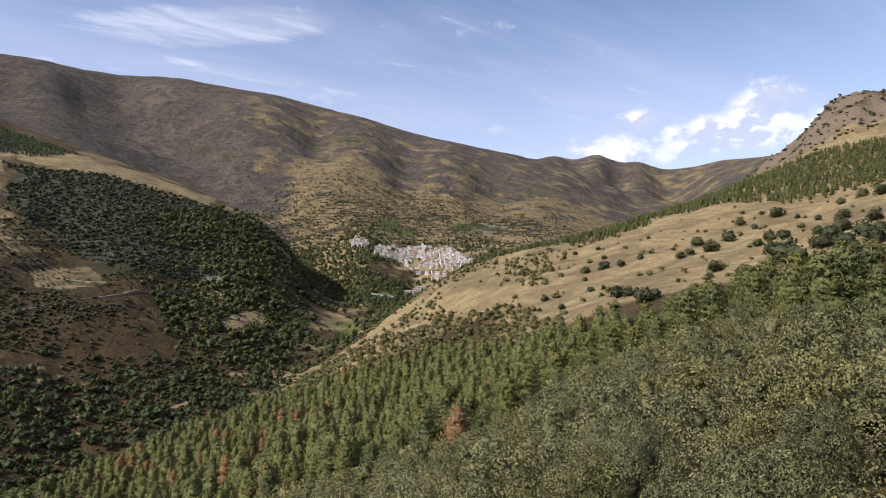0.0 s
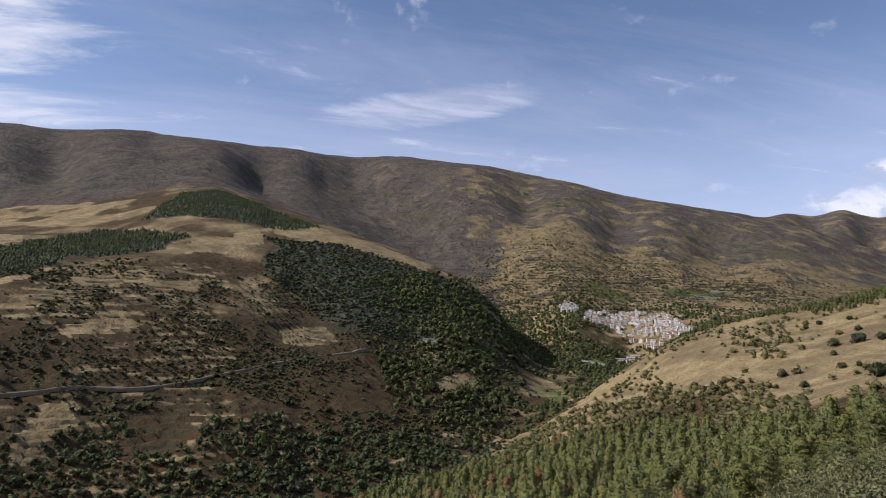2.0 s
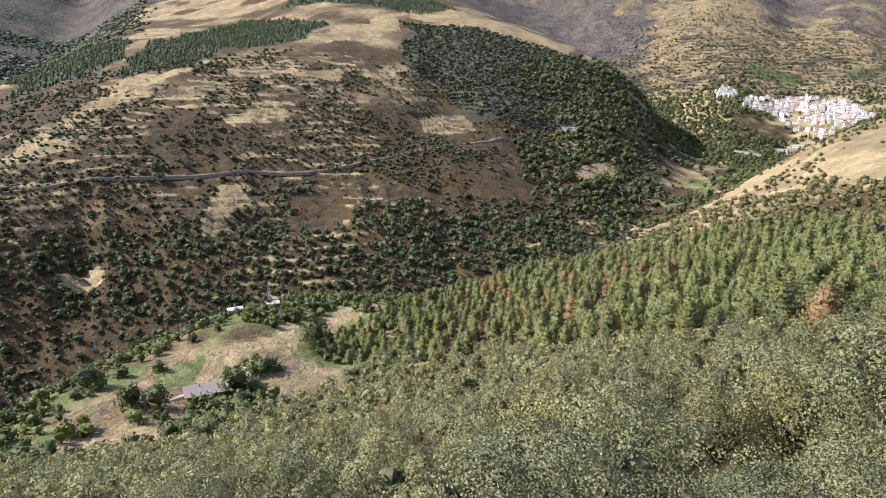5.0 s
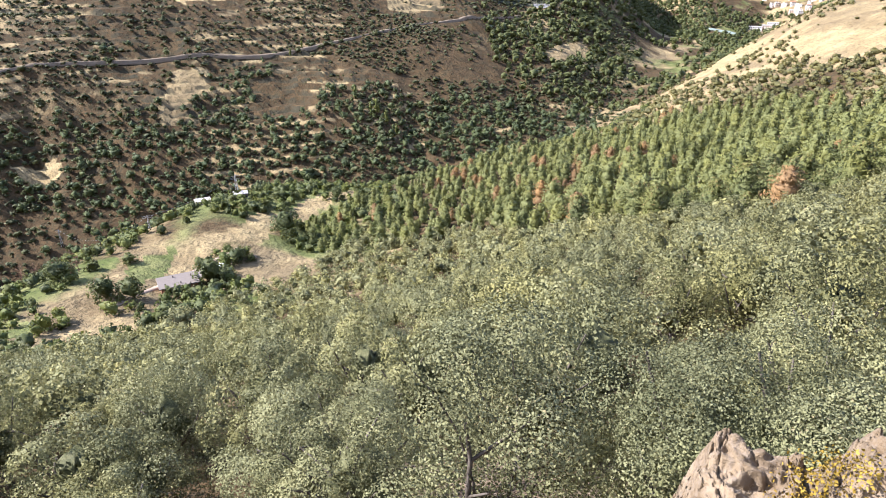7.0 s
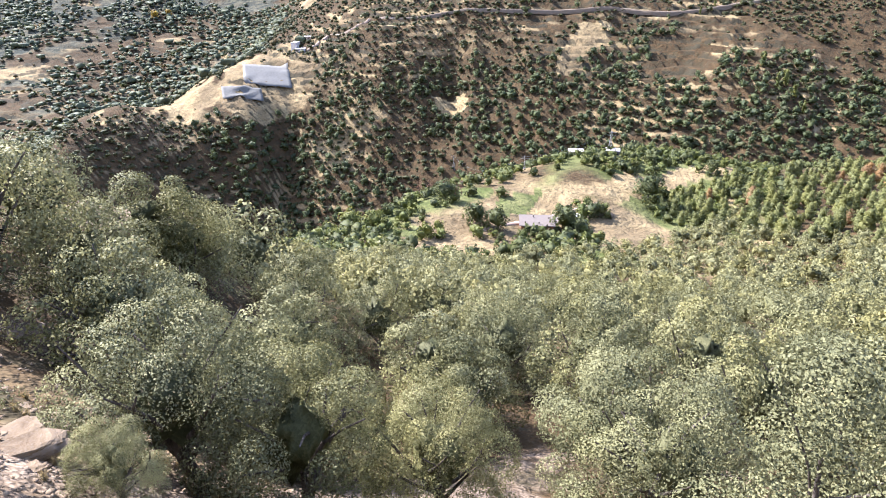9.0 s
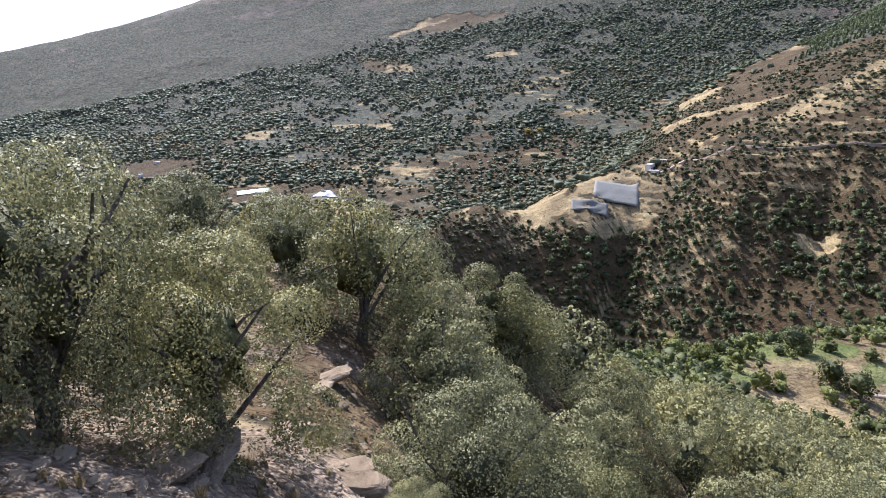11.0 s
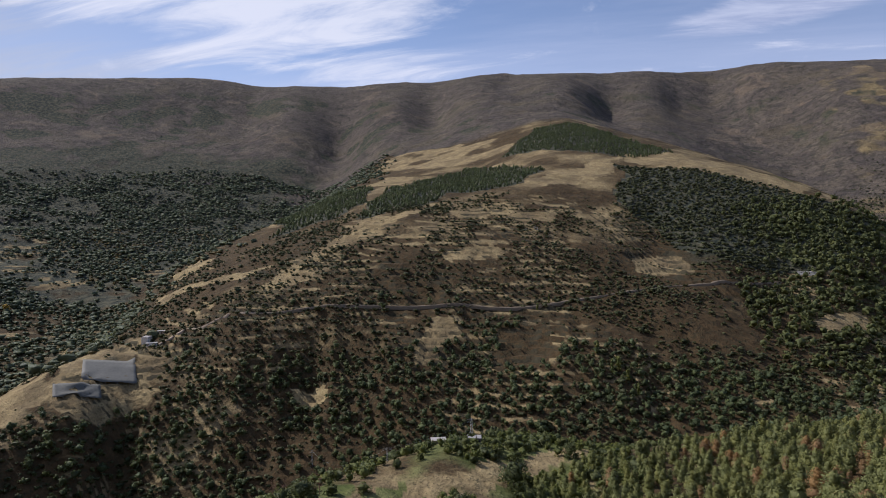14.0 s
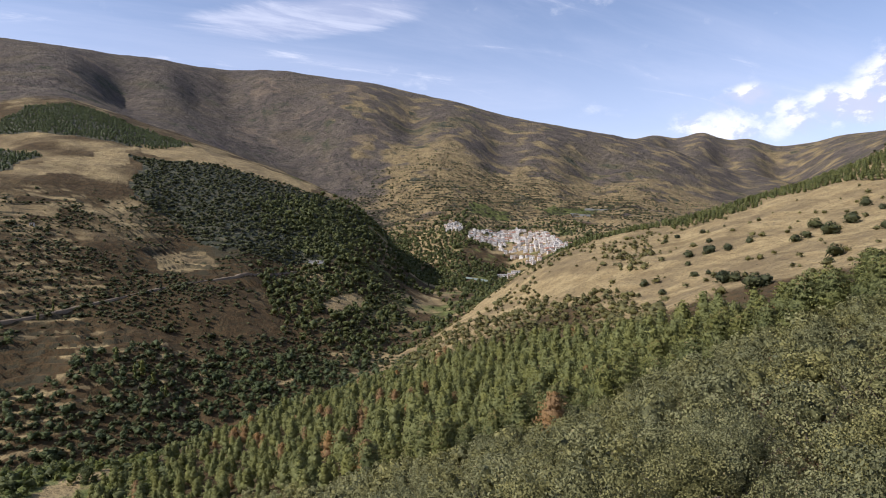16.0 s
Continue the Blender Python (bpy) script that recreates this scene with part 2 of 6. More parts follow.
def heading_of(x, y):
    return np.degrees(np.arctan2(x, y))


def shrink(x, y):
    r = np.hypot(x, y) + 1e-9
    k = np.log1p(r / 40.0) / r
    return x * k, y * k




def threaded(line, k=4):
    """More points along a line, with a smooth run through its own."""
    p = np.array(line, float)
    q = np.stack([np.degrees(np.arctan2(p[:, 0], p[:, 1])), np.log(np.hypot(p[:, 0], p[:, 1])), p[:, 2] / np.hypot(p[:, 0], p[:, 1])], 1)
    q = np.vstack([2 * q[0] - q[1], q, 2 * q[-1] - q[-2]])
    out = []
    for a, b, c, d in zip(q[:-3], q[1:-2], q[2:-1], q[3:]):
        for t in np.arange(k) / k:
            out.append(0.5 * (2 * b + (c - a) * t + (2 * a - 5 * b + 4 * c - d) * t * t + (3 * b - a - 3 * c + d) * t ** 3))
    out = np.array(out + [q[-2]])
    r = np.exp(out[:, 1])
    return np.stack([r * np.sin(np.radians(out[:, 0])), r * np.cos(np.radians(out[:, 0])), r * out[:, 2]], 1)


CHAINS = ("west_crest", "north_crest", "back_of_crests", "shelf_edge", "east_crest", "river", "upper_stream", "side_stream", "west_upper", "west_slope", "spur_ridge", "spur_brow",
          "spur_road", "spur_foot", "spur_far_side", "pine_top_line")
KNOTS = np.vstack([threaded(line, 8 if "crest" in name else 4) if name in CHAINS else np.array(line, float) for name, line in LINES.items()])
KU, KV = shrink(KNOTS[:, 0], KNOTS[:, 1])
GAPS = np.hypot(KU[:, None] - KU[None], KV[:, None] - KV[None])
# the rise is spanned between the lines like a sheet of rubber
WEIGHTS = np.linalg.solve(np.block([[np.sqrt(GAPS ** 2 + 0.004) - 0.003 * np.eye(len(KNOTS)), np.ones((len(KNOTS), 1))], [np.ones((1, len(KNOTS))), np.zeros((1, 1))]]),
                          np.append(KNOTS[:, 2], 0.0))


def oval(x, y, cx, cy, rx, ry, turn=0.0, soft=0.35):
    """1 inside an oval patch of ground, falling to 0 past its rim."""
    c, s = math.cos(radians(turn)), math.sin(radians(turn))
    u, v = ((x - cx) * c + (y - cy) * s) / rx, (-(x - cx) * s + (y - cy) * c) / ry
    return smooth(1 + soft, 1 - soft, (np.abs(u) ** 3 + np.abs(v) ** 3) ** 0.333 + 0.6 * fbm(x, y, 0.8 * min(rx, ry), 3, 31))


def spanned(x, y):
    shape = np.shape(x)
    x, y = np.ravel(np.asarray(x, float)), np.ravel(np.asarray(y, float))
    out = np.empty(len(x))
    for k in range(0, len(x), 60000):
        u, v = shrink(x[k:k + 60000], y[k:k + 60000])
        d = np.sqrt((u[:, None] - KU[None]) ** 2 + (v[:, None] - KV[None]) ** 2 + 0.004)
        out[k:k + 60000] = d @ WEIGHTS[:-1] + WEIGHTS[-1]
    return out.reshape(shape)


# terraced hillsides: x, y, half length, half width, turn, height of a step
TERRACES = [(780, 1560, 330, 150, -25, 10.0), (1150, 1560, 300, 200, -35, 10.0), (950, 1750, 520, 300, 0, 10.0), (1250, 1900, 420, 260, 20, 10.0), (-190, 600, 120, 90, 0, 5.0), (-60, 860, 300, 110, 0, 5.0), (-380, 480, 110, 110, 40, 5.0),
            (-90, 590, 70, 50, 0, 5.0), (40, 850, 70, 40, 0, 4.0), (-1000, 700, 380, 300, 30, 5.0), (-300, 740, 150, 90, 25, 5.0), (150, 780, 90, 80, -10, 5.0), (-270, 480, 70, 60, 30, 5.0)]


def ground_z(x, y, risers=False):
    """Height of the land, or how far each place lies on the riser of a terrace."""
    x, y = np.asarray(x, float), np.asarray(y, float)
    r = np.hypot(x, y)
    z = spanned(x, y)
    far = smooth(1200, 2600, r)
    mid = smooth(120, 420, r) * (1 - far)
    crest = 1 - 0.85 * smooth(2600, 3600, r)
    z = z + far * crest * (8 * (ridged(x, y, 520, 2, 3) - 0.2) + 12 * (ridged(x + 40 * vnoise(x / 150, y / 150, 2), y, 210, 5, 63) - 0.3) + 7 * (ridged(x + 25 * vnoise(x / 60, y / 60, 7), y, 85, 4, 66) - 0.3) + 3 * fbm(x, y, 70, 3, 8))
    z = z + smooth(2600, 4000, r) * 7 * (ridged(x, y, 210, 4, 77) - 0.35)
    z = z + mid * (4.5 * ridged(x, y, 120, 3, 12) + 2.0 * fbm(x, y, 30, 3, 21)) * smooth(0, 60, np.abs(r - 300) + 40)
    z = z + smooth(30, 120, r) * (1 - mid) * (1 - far) * 1.2 * fbm(x, y, 25, 3, 4)
    z = z + 0.35 * fbm(x, y, 4.0, 3, 6) * (1 - smooth(40, 90, r))
    crag = oval(x, y, 1010, 470, 160, 120, 0, 0.5)
    z = z + crag * (12 * ridged(x, y, 60, 4, 55) + 9 * ridged(x, y, 24, 3, 58))
    # ribs and gullies down the face of the spur, the deepest under the nets
    h = heading_of(x, y)
    face = smooth(395, 450, r) * smooth(690, 560, r) * smooth(-56, -50, h) * smooth(17, 10, h)
    wander = h + 1.6 * fbm(x, y, 90, 2, 88)
    z = z + face * 5.5 * (ridged(wander / 1.0, r / 160.0, 5.0, 3, 89) - 0.3)
    bed = np.interp(r, [425, 455, 510, 570], [-49.0, -47.4, -45.1, -43.4])
    z = z - 13 * smooth(415, 440, r) * smooth(590, 555, r) * np.exp(-(((h - bed) * 0.0175 * r) / 13.0) ** 2)
    riser = np.zeros_like(r)
    for cx, cy, rx, ry, turn, step in TERRACES:
        m = oval(x, y, cx, cy, rx, ry, turn, 0.3) * smooth(-0.35, 0.1, fbm(x, y, 90, 2, int(rx)))
        q = z / step + 0.8 * fbm(x, y, 70, 2, 9)
        f = q - np.floor(q)
        z = z + m * step * (smooth(0.7, 1.0, f) - f)
        riser = np.maximum(riser, m * smooth(0.58, 0.72, f))
    if risers:
        return riser
    # the rock that the lookout stands on
    knoll = oval(x, y, 0.2, -0.7, 1.65, 1.55, 0, 0.3)
    return z * (1 - knoll) + knoll * np.maximum(z, -1.75 + 0.25 * fbm(x, y, 1.3, 3, 14))


# ---------------------------------------------------------------- materials
def shader(name, rough=0.9, spec=0.2):
    m = bpy.data.materials.new(name)
    m.use_nodes = True
    nt = Nodes(m.node_tree)
    b = nt.add("ShaderNodeBsdfPrincipled", {"Roughness": rough, "Specular IOR Level": spec})
    o = nt.tree.nodes.new("ShaderNodeOutputMaterial")
    nt.tree.links.new(b.outputs[0], o.inputs[0])
    where = nt.tree.nodes.new("ShaderNodeNewGeometry").outputs["Position"]
    return m, nt, b, where


def bump(nt, b, height, strength=0.5, distance=0.1):
    n = nt.add("ShaderNodeBump", {"Height": height, "Strength": strength, "Distance": distance})
    nt.tree.links.new(n.outputs[0], b.inputs["Normal"])


def land_material():
    m, nt, b, where = shader("land", 0.95, 0.1)
    A = nt.add("ShaderNodeAttribute", attribute_name="cover_a").outputs["Color"]
    B = nt.add("ShaderNodeAttribute", attribute_name="cover_b").outputs["Color"]
    a = nt.add("ShaderNodeSeparateColor", {0: A}).outputs
    c = nt.add("ShaderNodeSeparateColor", {0: B}).outputs
    fine = nt.noise(where, 1.7, 6, 0.65)
    coarse = nt.noise(where, 0.09, 6, 0.62)
    broad = nt.noise(where, 0.011, 6, 0.6)
    tufts = nt.noise(where, 0.42, 5, 0.7)

    def worn(w, n, k=0.8):
        """An edge between covers that is frayed by noise."""
        return nt.ramp(nt.math("ADD", w, nt.math("MULTIPLY", nt.math("SUBTRACT", n, 0.5), k)), 0.3, 0.7)

    soil = nt.mix(nt.ramp(coarse, 0.3, 0.7), (0.052, 0.034, 0.017), (0.106, 0.070, 0.034))
    soil = nt.mix(nt.ramp(fine, 0.5, 0.8, 0, 0.7), soil, (0.135, 0.094, 0.047))
    low_scrub = nt.ramp(nt.noise(where, 0.23, 4, 0.8), 0.50, 0.58, 0, 0.6)
    soil = nt.mix(low_scrub, soil, (0.044, 0.043, 0.024))
    straw = nt.mix(nt.ramp(coarse, 0.3, 0.72), (0.26, 0.192, 0.096), (0.40, 0.312, 0.160))
    straw = nt.mix(nt.ramp(tufts, 0.50, 0.68, 0, 0.75), straw, (0.12, 0.095, 0.055))
    straw = nt.mix(nt.ramp(nt.noise(where, 0.022, 5, 0.65), 0.42, 0.66, 0, 0.75), straw, (0.150, 0.112, 0.064))
    heath = nt.mix(nt.ramp(broad, 0.3, 0.7), (0.102, 0.084, 0.076), (0.172, 0.140, 0.108))
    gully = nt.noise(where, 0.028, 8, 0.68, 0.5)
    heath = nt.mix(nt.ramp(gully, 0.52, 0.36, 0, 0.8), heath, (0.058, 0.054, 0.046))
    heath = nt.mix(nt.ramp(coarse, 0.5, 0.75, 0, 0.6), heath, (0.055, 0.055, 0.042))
    heath = nt.mix(nt.ramp(nt.noise(where, 0.05, 6, 0.75), 0.62, 0.72, 0, 0.4), heath, (0.22, 0.185, 0.155))
    heath = nt.mix(nt.ramp(nt.noise(where, 0.0045, 5, 0.6), 0.5, 0.68, 0, 0.55), heath, (0.155, 0.125, 0.078))
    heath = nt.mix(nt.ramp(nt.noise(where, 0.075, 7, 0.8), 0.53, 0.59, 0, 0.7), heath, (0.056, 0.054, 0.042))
    heath = nt.mix(nt.ramp(nt.noise(where, 0.035, 7, 0.8), 0.57, 0.62, 0, 0.7), heath, (0.205, 0.170, 0.120))
    wood = nt.mix(nt.ramp(coarse, 0.42, 0.60), (0.044, 0.052, 0.040), (0.115, 0.108, 0.070))
    wood = nt.mix(nt.ramp(broad, 0.55, 0.75, 0, 0.5), wood, (0.085, 0.07, 0.04))
    meadow = nt.mix(nt.ramp(coarse, 0.35, 0.7), (0.088, 0.108, 0.032), (0.190, 0.192, 0.075))
    chips = nt.add("ShaderNodeTexVoronoi", {"Vector": where, "Scale": 13.0})
    chip = nt.add("ShaderNodeSeparateColor", {0: chips.outputs["Color"]}).outputs[0]
    rock = nt.mix(nt.ramp(nt.noise(where, 0.6, 8, 0.7), 0.35, 0.7), (0.150, 0.108, 0.072), (0.300, 0.232, 0.160))
    rock = nt.mix(nt.ramp(chip, 0.1, 0.9, 0.0, 0.5), rock, (0.34, 0.275, 0.205))
    rock = nt.mix(nt.ramp(chips.outputs["Distance"], 0.35, 0.75, 0.0, 0.6), rock, (0.075, 0.052, 0.036))
    col = soil
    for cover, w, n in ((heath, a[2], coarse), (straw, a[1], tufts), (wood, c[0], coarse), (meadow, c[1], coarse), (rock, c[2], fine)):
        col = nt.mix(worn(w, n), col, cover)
    # old terraces: a dark stony riser under each strip of grass
    riser = nt.ramp(nt.math("ADD", a[0], nt.math("MULTIPLY", nt.math("SUBTRACT", coarse, 0.5), 0.9)), 0.35, 0.65)
    col = nt.mix(nt.math("MULTIPLY", riser, nt.ramp(nt.noise(where, 0.045, 4, 0.7), 0.35, 0.6, 0.2, 0.9)), col, (0.048, 0.044, 0.028))
    # scattered low scrub, too small and far to count
    dots = nt.ramp(nt.noise(where, 0.16, 3, 0.8), 0.58, 0.64)
    scrub = nt.math("MULTIPLY", dots, nt.ramp(a[2], 0.2, 0.8, 0.0, 0.55))
    col = nt.mix(scrub, col, (0.035, 0.042, 0.024))
    tuss = nt.ramp(nt.noise(where, 0.9, 4, 0.75), 0.55, 0.65, 0, 0.75)
    col = nt.mix(nt.math("MULTIPLY", tuss, nt.ramp(c[2], 0.2, 0.5, 1.0, 0.0)), col, (0.045, 0.042, 0.026))
    nt.tree.links.new(col, b.inputs["Base Color"])
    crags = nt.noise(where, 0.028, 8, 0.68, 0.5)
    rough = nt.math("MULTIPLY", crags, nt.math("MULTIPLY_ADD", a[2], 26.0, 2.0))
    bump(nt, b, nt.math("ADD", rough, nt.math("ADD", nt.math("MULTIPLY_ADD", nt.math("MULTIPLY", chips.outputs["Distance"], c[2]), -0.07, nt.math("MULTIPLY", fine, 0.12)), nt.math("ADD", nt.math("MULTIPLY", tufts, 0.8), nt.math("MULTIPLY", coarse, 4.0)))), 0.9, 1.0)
    return m


# ---------------------------------------------------------------- helpers for meshes
def mesh_of(name, verts, tris, material, tint=None, normals=None):
    """A mesh of triangles from arrays."""
    me = bpy.data.meshes.new(name)
    verts, tris = np.asarray(verts, np.float32), np.asarray(tris, np.int32)
    me.vertices.add(len(verts))
    me.vertices.foreach_set("co", verts.ravel())
    k = tris.shape[1]
    me.loops.add(tris.size)
    me.loops.foreach_set("vertex_index", tris.ravel())
    me.polygons.add(len(tris))
    me.polygons.foreach_set("loop_start", np.arange(0, tris.size, k, dtype=np.int32))
    if tint is not None:
        at = me.attributes.new("tint", "FLOAT", "POINT")
        at.data.foreach_set("value", np.asarray(tint, np.float32))
    if material:
        me.materials.append(material)
    me.update(calc_edges=True)
    if normals is not None:
        me.polygons.foreach_set("use_smooth", np.ones(len(tris), bool))
        me.normals_split_custom_set_from_vertices(np.asarray(normals, np.float32))
    return me


def part(name, me, parent, label=""):
    ob = new(name, me)
    ob.parent = parent
    if label:
        ob["label"] = label
    return ob


# ---------------------------------------------------------------- cover of the land
# rounded patches of worked or bare ground: x, y, half length, half width, turn, and s straw, e bare earth, g meadow, w wood floor
FIELDS = [
    (-1076, 1621, 105, 232, 34, "w"), (-480, 384, 26, 42, 53, "s"), (-468, 452, 40, 52, 45, "s"), (-425, 425, 42, 40, 45, "s"), (-624, 770, 27, 50, 39, "s"),
    (1144, 1548, 78, 73, -36, "g"), (862, 1555, 64, 54, -29, "g"), (-150, 883, 32, 13, 10, "s"), (-2328, 1402, 147, 112, 59, "e"),
]
# plots and woods with corners of their own: s straw, b half-bare brown grass, e earth, g meadow, w wood floor
SPUR_WOODS = [
    ("w", [(-46, 1225), (135, 1203), (283, 1141), (345, 1141), (324, 1012), (248, 902), (142, 855), (67, 869), (21, 947), (-5, 982), (-25, 1077)]),
    ("w", [(-305, 1486), (-274, 1617), (-258, 1806), (-159, 1780), (-60, 1640), (60, 1420), (60, 1325), (-86, 1300)]),
    ("w", [(-401, 1497), (-189, 1183), (-179, 1062), (-298, 1044), (-321, 879), (-382, 840), (-470, 1130)]),
    ("w", [(-616, 1348), (-432, 968), (-462, 893), (-528, 859), (-700, 1100), (-800, 1400)]),
]
SPUR_FIELDS = [
    ("b", [(-824, 2037), (-526, 1889), (-349, 1772), (-310, 1591), (-330, 1520), (-521, 1560), (-877, 1955)]),
    ("s", [(-600, 1500), (-504, 1391), (-472, 1255), (-560, 1263)]),
    ("s", [(-179, 1062), (-64, 1242), (-20, 1323), (-39, 1180), (-85, 1086), (-163, 1026)]),
    ("s", [(-32, 1333), (91, 1360), (213, 1278), (273, 1185), (231, 1138), (134, 1195), (-18, 1236)]),
    ("s", [(-260, 886), (-111, 909), (-115, 877), (-244, 859)]),
    ("s", [(-395, 754), (-332, 828), (-286, 894), (-312, 799), (-331, 761), (-376, 731)]),
    ("b", [(-67, 974), (-14, 976), (-13, 920), (-44, 882)]),
]
LOW_FIELDS = [
    ("s", [(-220, 722), (-168, 763), (-144, 746), (-165, 724), (-209, 699)]),
    ("s", [(-4, 844), (59, 876), (69, 802), (4, 770)]),
    ("s", [(-187, 587), (-162, 600), (-157, 571), (-169, 538), (-186, 515), (-188, 545)]),
    ("s", [(-285, 482), (-259, 497), (-246, 480), (-278, 471)]),
    ("e", [(-119, 586), (-83, 606), (-65, 550), (-82, 532), (-112, 542)]),
    ("s", [(184, 743), (241, 799), (246, 772), (187, 706)]),
    ("b", [(364, 975), (440, 1090), (500, 1180), (440, 1052)]),
]
NOSE_FIELDS = [
    ("s", [(-615, 692), (-500, 646), (-446, 662), (-423, 696), (-438, 639), (-552, 632)]),
    ("b", [(-412, 553), (-390, 581), (-394, 743), (-330, 816), (-276, 845), (-312, 776), (-323, 638), (-361, 576)]),
    ("b", [(-390, 427), (-332, 450), (-309, 442), (-320, 399), (-334, 381)]),
    ("b", [(-499, 507), (-397, 490), (-348, 454), (-394, 439)]),
]
WEST_FIELDS = [
    ("s", [(-1587, 315), (-1660, 388), (-1631, 427), (-1547, 373)]), ("e", [(-1189, 183), (-1200, 230), (-1147, 283), (-1085, 276), (-1105, 211)]),
    ("s", [(-1007, 344), (-993, 386), (-934, 363), (-917, 321)]), ("s", [(-1589, 654), (-1533, 709), (-1452, 671)]),
    ("s", [(-1188, 511), (-1100, 605), (-1065, 561), (-1132, 522)]), ("e", [(-1580, 48), (-1573, 127), (-1451, 201), (-1380, 185), (-1412, 85)]),
    ("b", [(-1227, 998), (-1199, 1088), (-1154, 1066), (-1188, 1003)]), ("s", [(-1862, 1181), (-1792, 1300), (-1732, 1257)]),
    ("b", [(-1030, 667), (-999, 700), (-973, 682)]), ("b", [(-2379, 938), (-2184, 1059), (-1930, 998), (-2072, 918)]),
    ("b", [(-2522, 1390), (-2385, 1512), (-2395, 1375), (-2467, 1120)]),
]
SHELF_FIELDS = [
    ("s", [(-71, 158), (-69, 172), (-65, 189), (-55, 208), (-41, 233), (-30, 251), (-12, 274), (-14, 255), (-39, 220), (-46, 203), (-56, 196), (-62, 185), (-63, 173)]),
    ("g", [(-33, 220), (-24, 236), (-7, 265), (3, 266), (-11, 244), (-21, 226)]),
    ("s", [(-82, 124), (-77, 139), (-60, 137), (-62, 126), (-72, 117)]), ("g", [(-92, 125), (-88, 137), (-83, 132), (-87, 121)]),
    ("g", [(-80, 174), (-69, 190), (-68, 172), (-72, 163)]), ("g", [(-95, 178), (-85, 183), (-83, 178), (-89, 173)]),
]
PLOTS = SPUR_WOODS + SPUR_FIELDS + LOW_FIELDS + NOSE_FIELDS + WEST_FIELDS + SHELF_FIELDS


def within(x, y, corners):
    x, y = np.asarray(x, float), np.asarray(y, float)
    inside = np.zeros(x.shape, bool)
    for (ax, ay), (bx, by) in zip(corners, corners[1:] + corners[:1]):
        inside ^= ((ay > y) != (by > y)) & (x < (bx - ax) * (y - ay) / (by - ay + 1e-9) + ax)
    return inside


def plot_mask(x, y, corners):
    """1 inside a plot, whose edge wanders a little."""
    c = np.array(corners, float)
    lo, hi = c.min(0), c.max(0)
    wide = math.sqrt(float(np.prod(hi - lo)))
    f = np.zeros(np.shape(x))
    near = (x > lo[0] - 0.1 * wide) & (x < hi[0] + 0.1 * wide) & (y > lo[1] - 0.1 * wide) & (y < hi[1] + 0.1 * wide)
    if near.any():
        px, py = x[near], y[near]
        f[near] = within(px + 0.09 * wide * fbm(px, py, 0.3 * wide, 3, 81), py + 0.09 * wide * fbm(px, py, 0.3 * wide, 3, 82), corners)
    return f


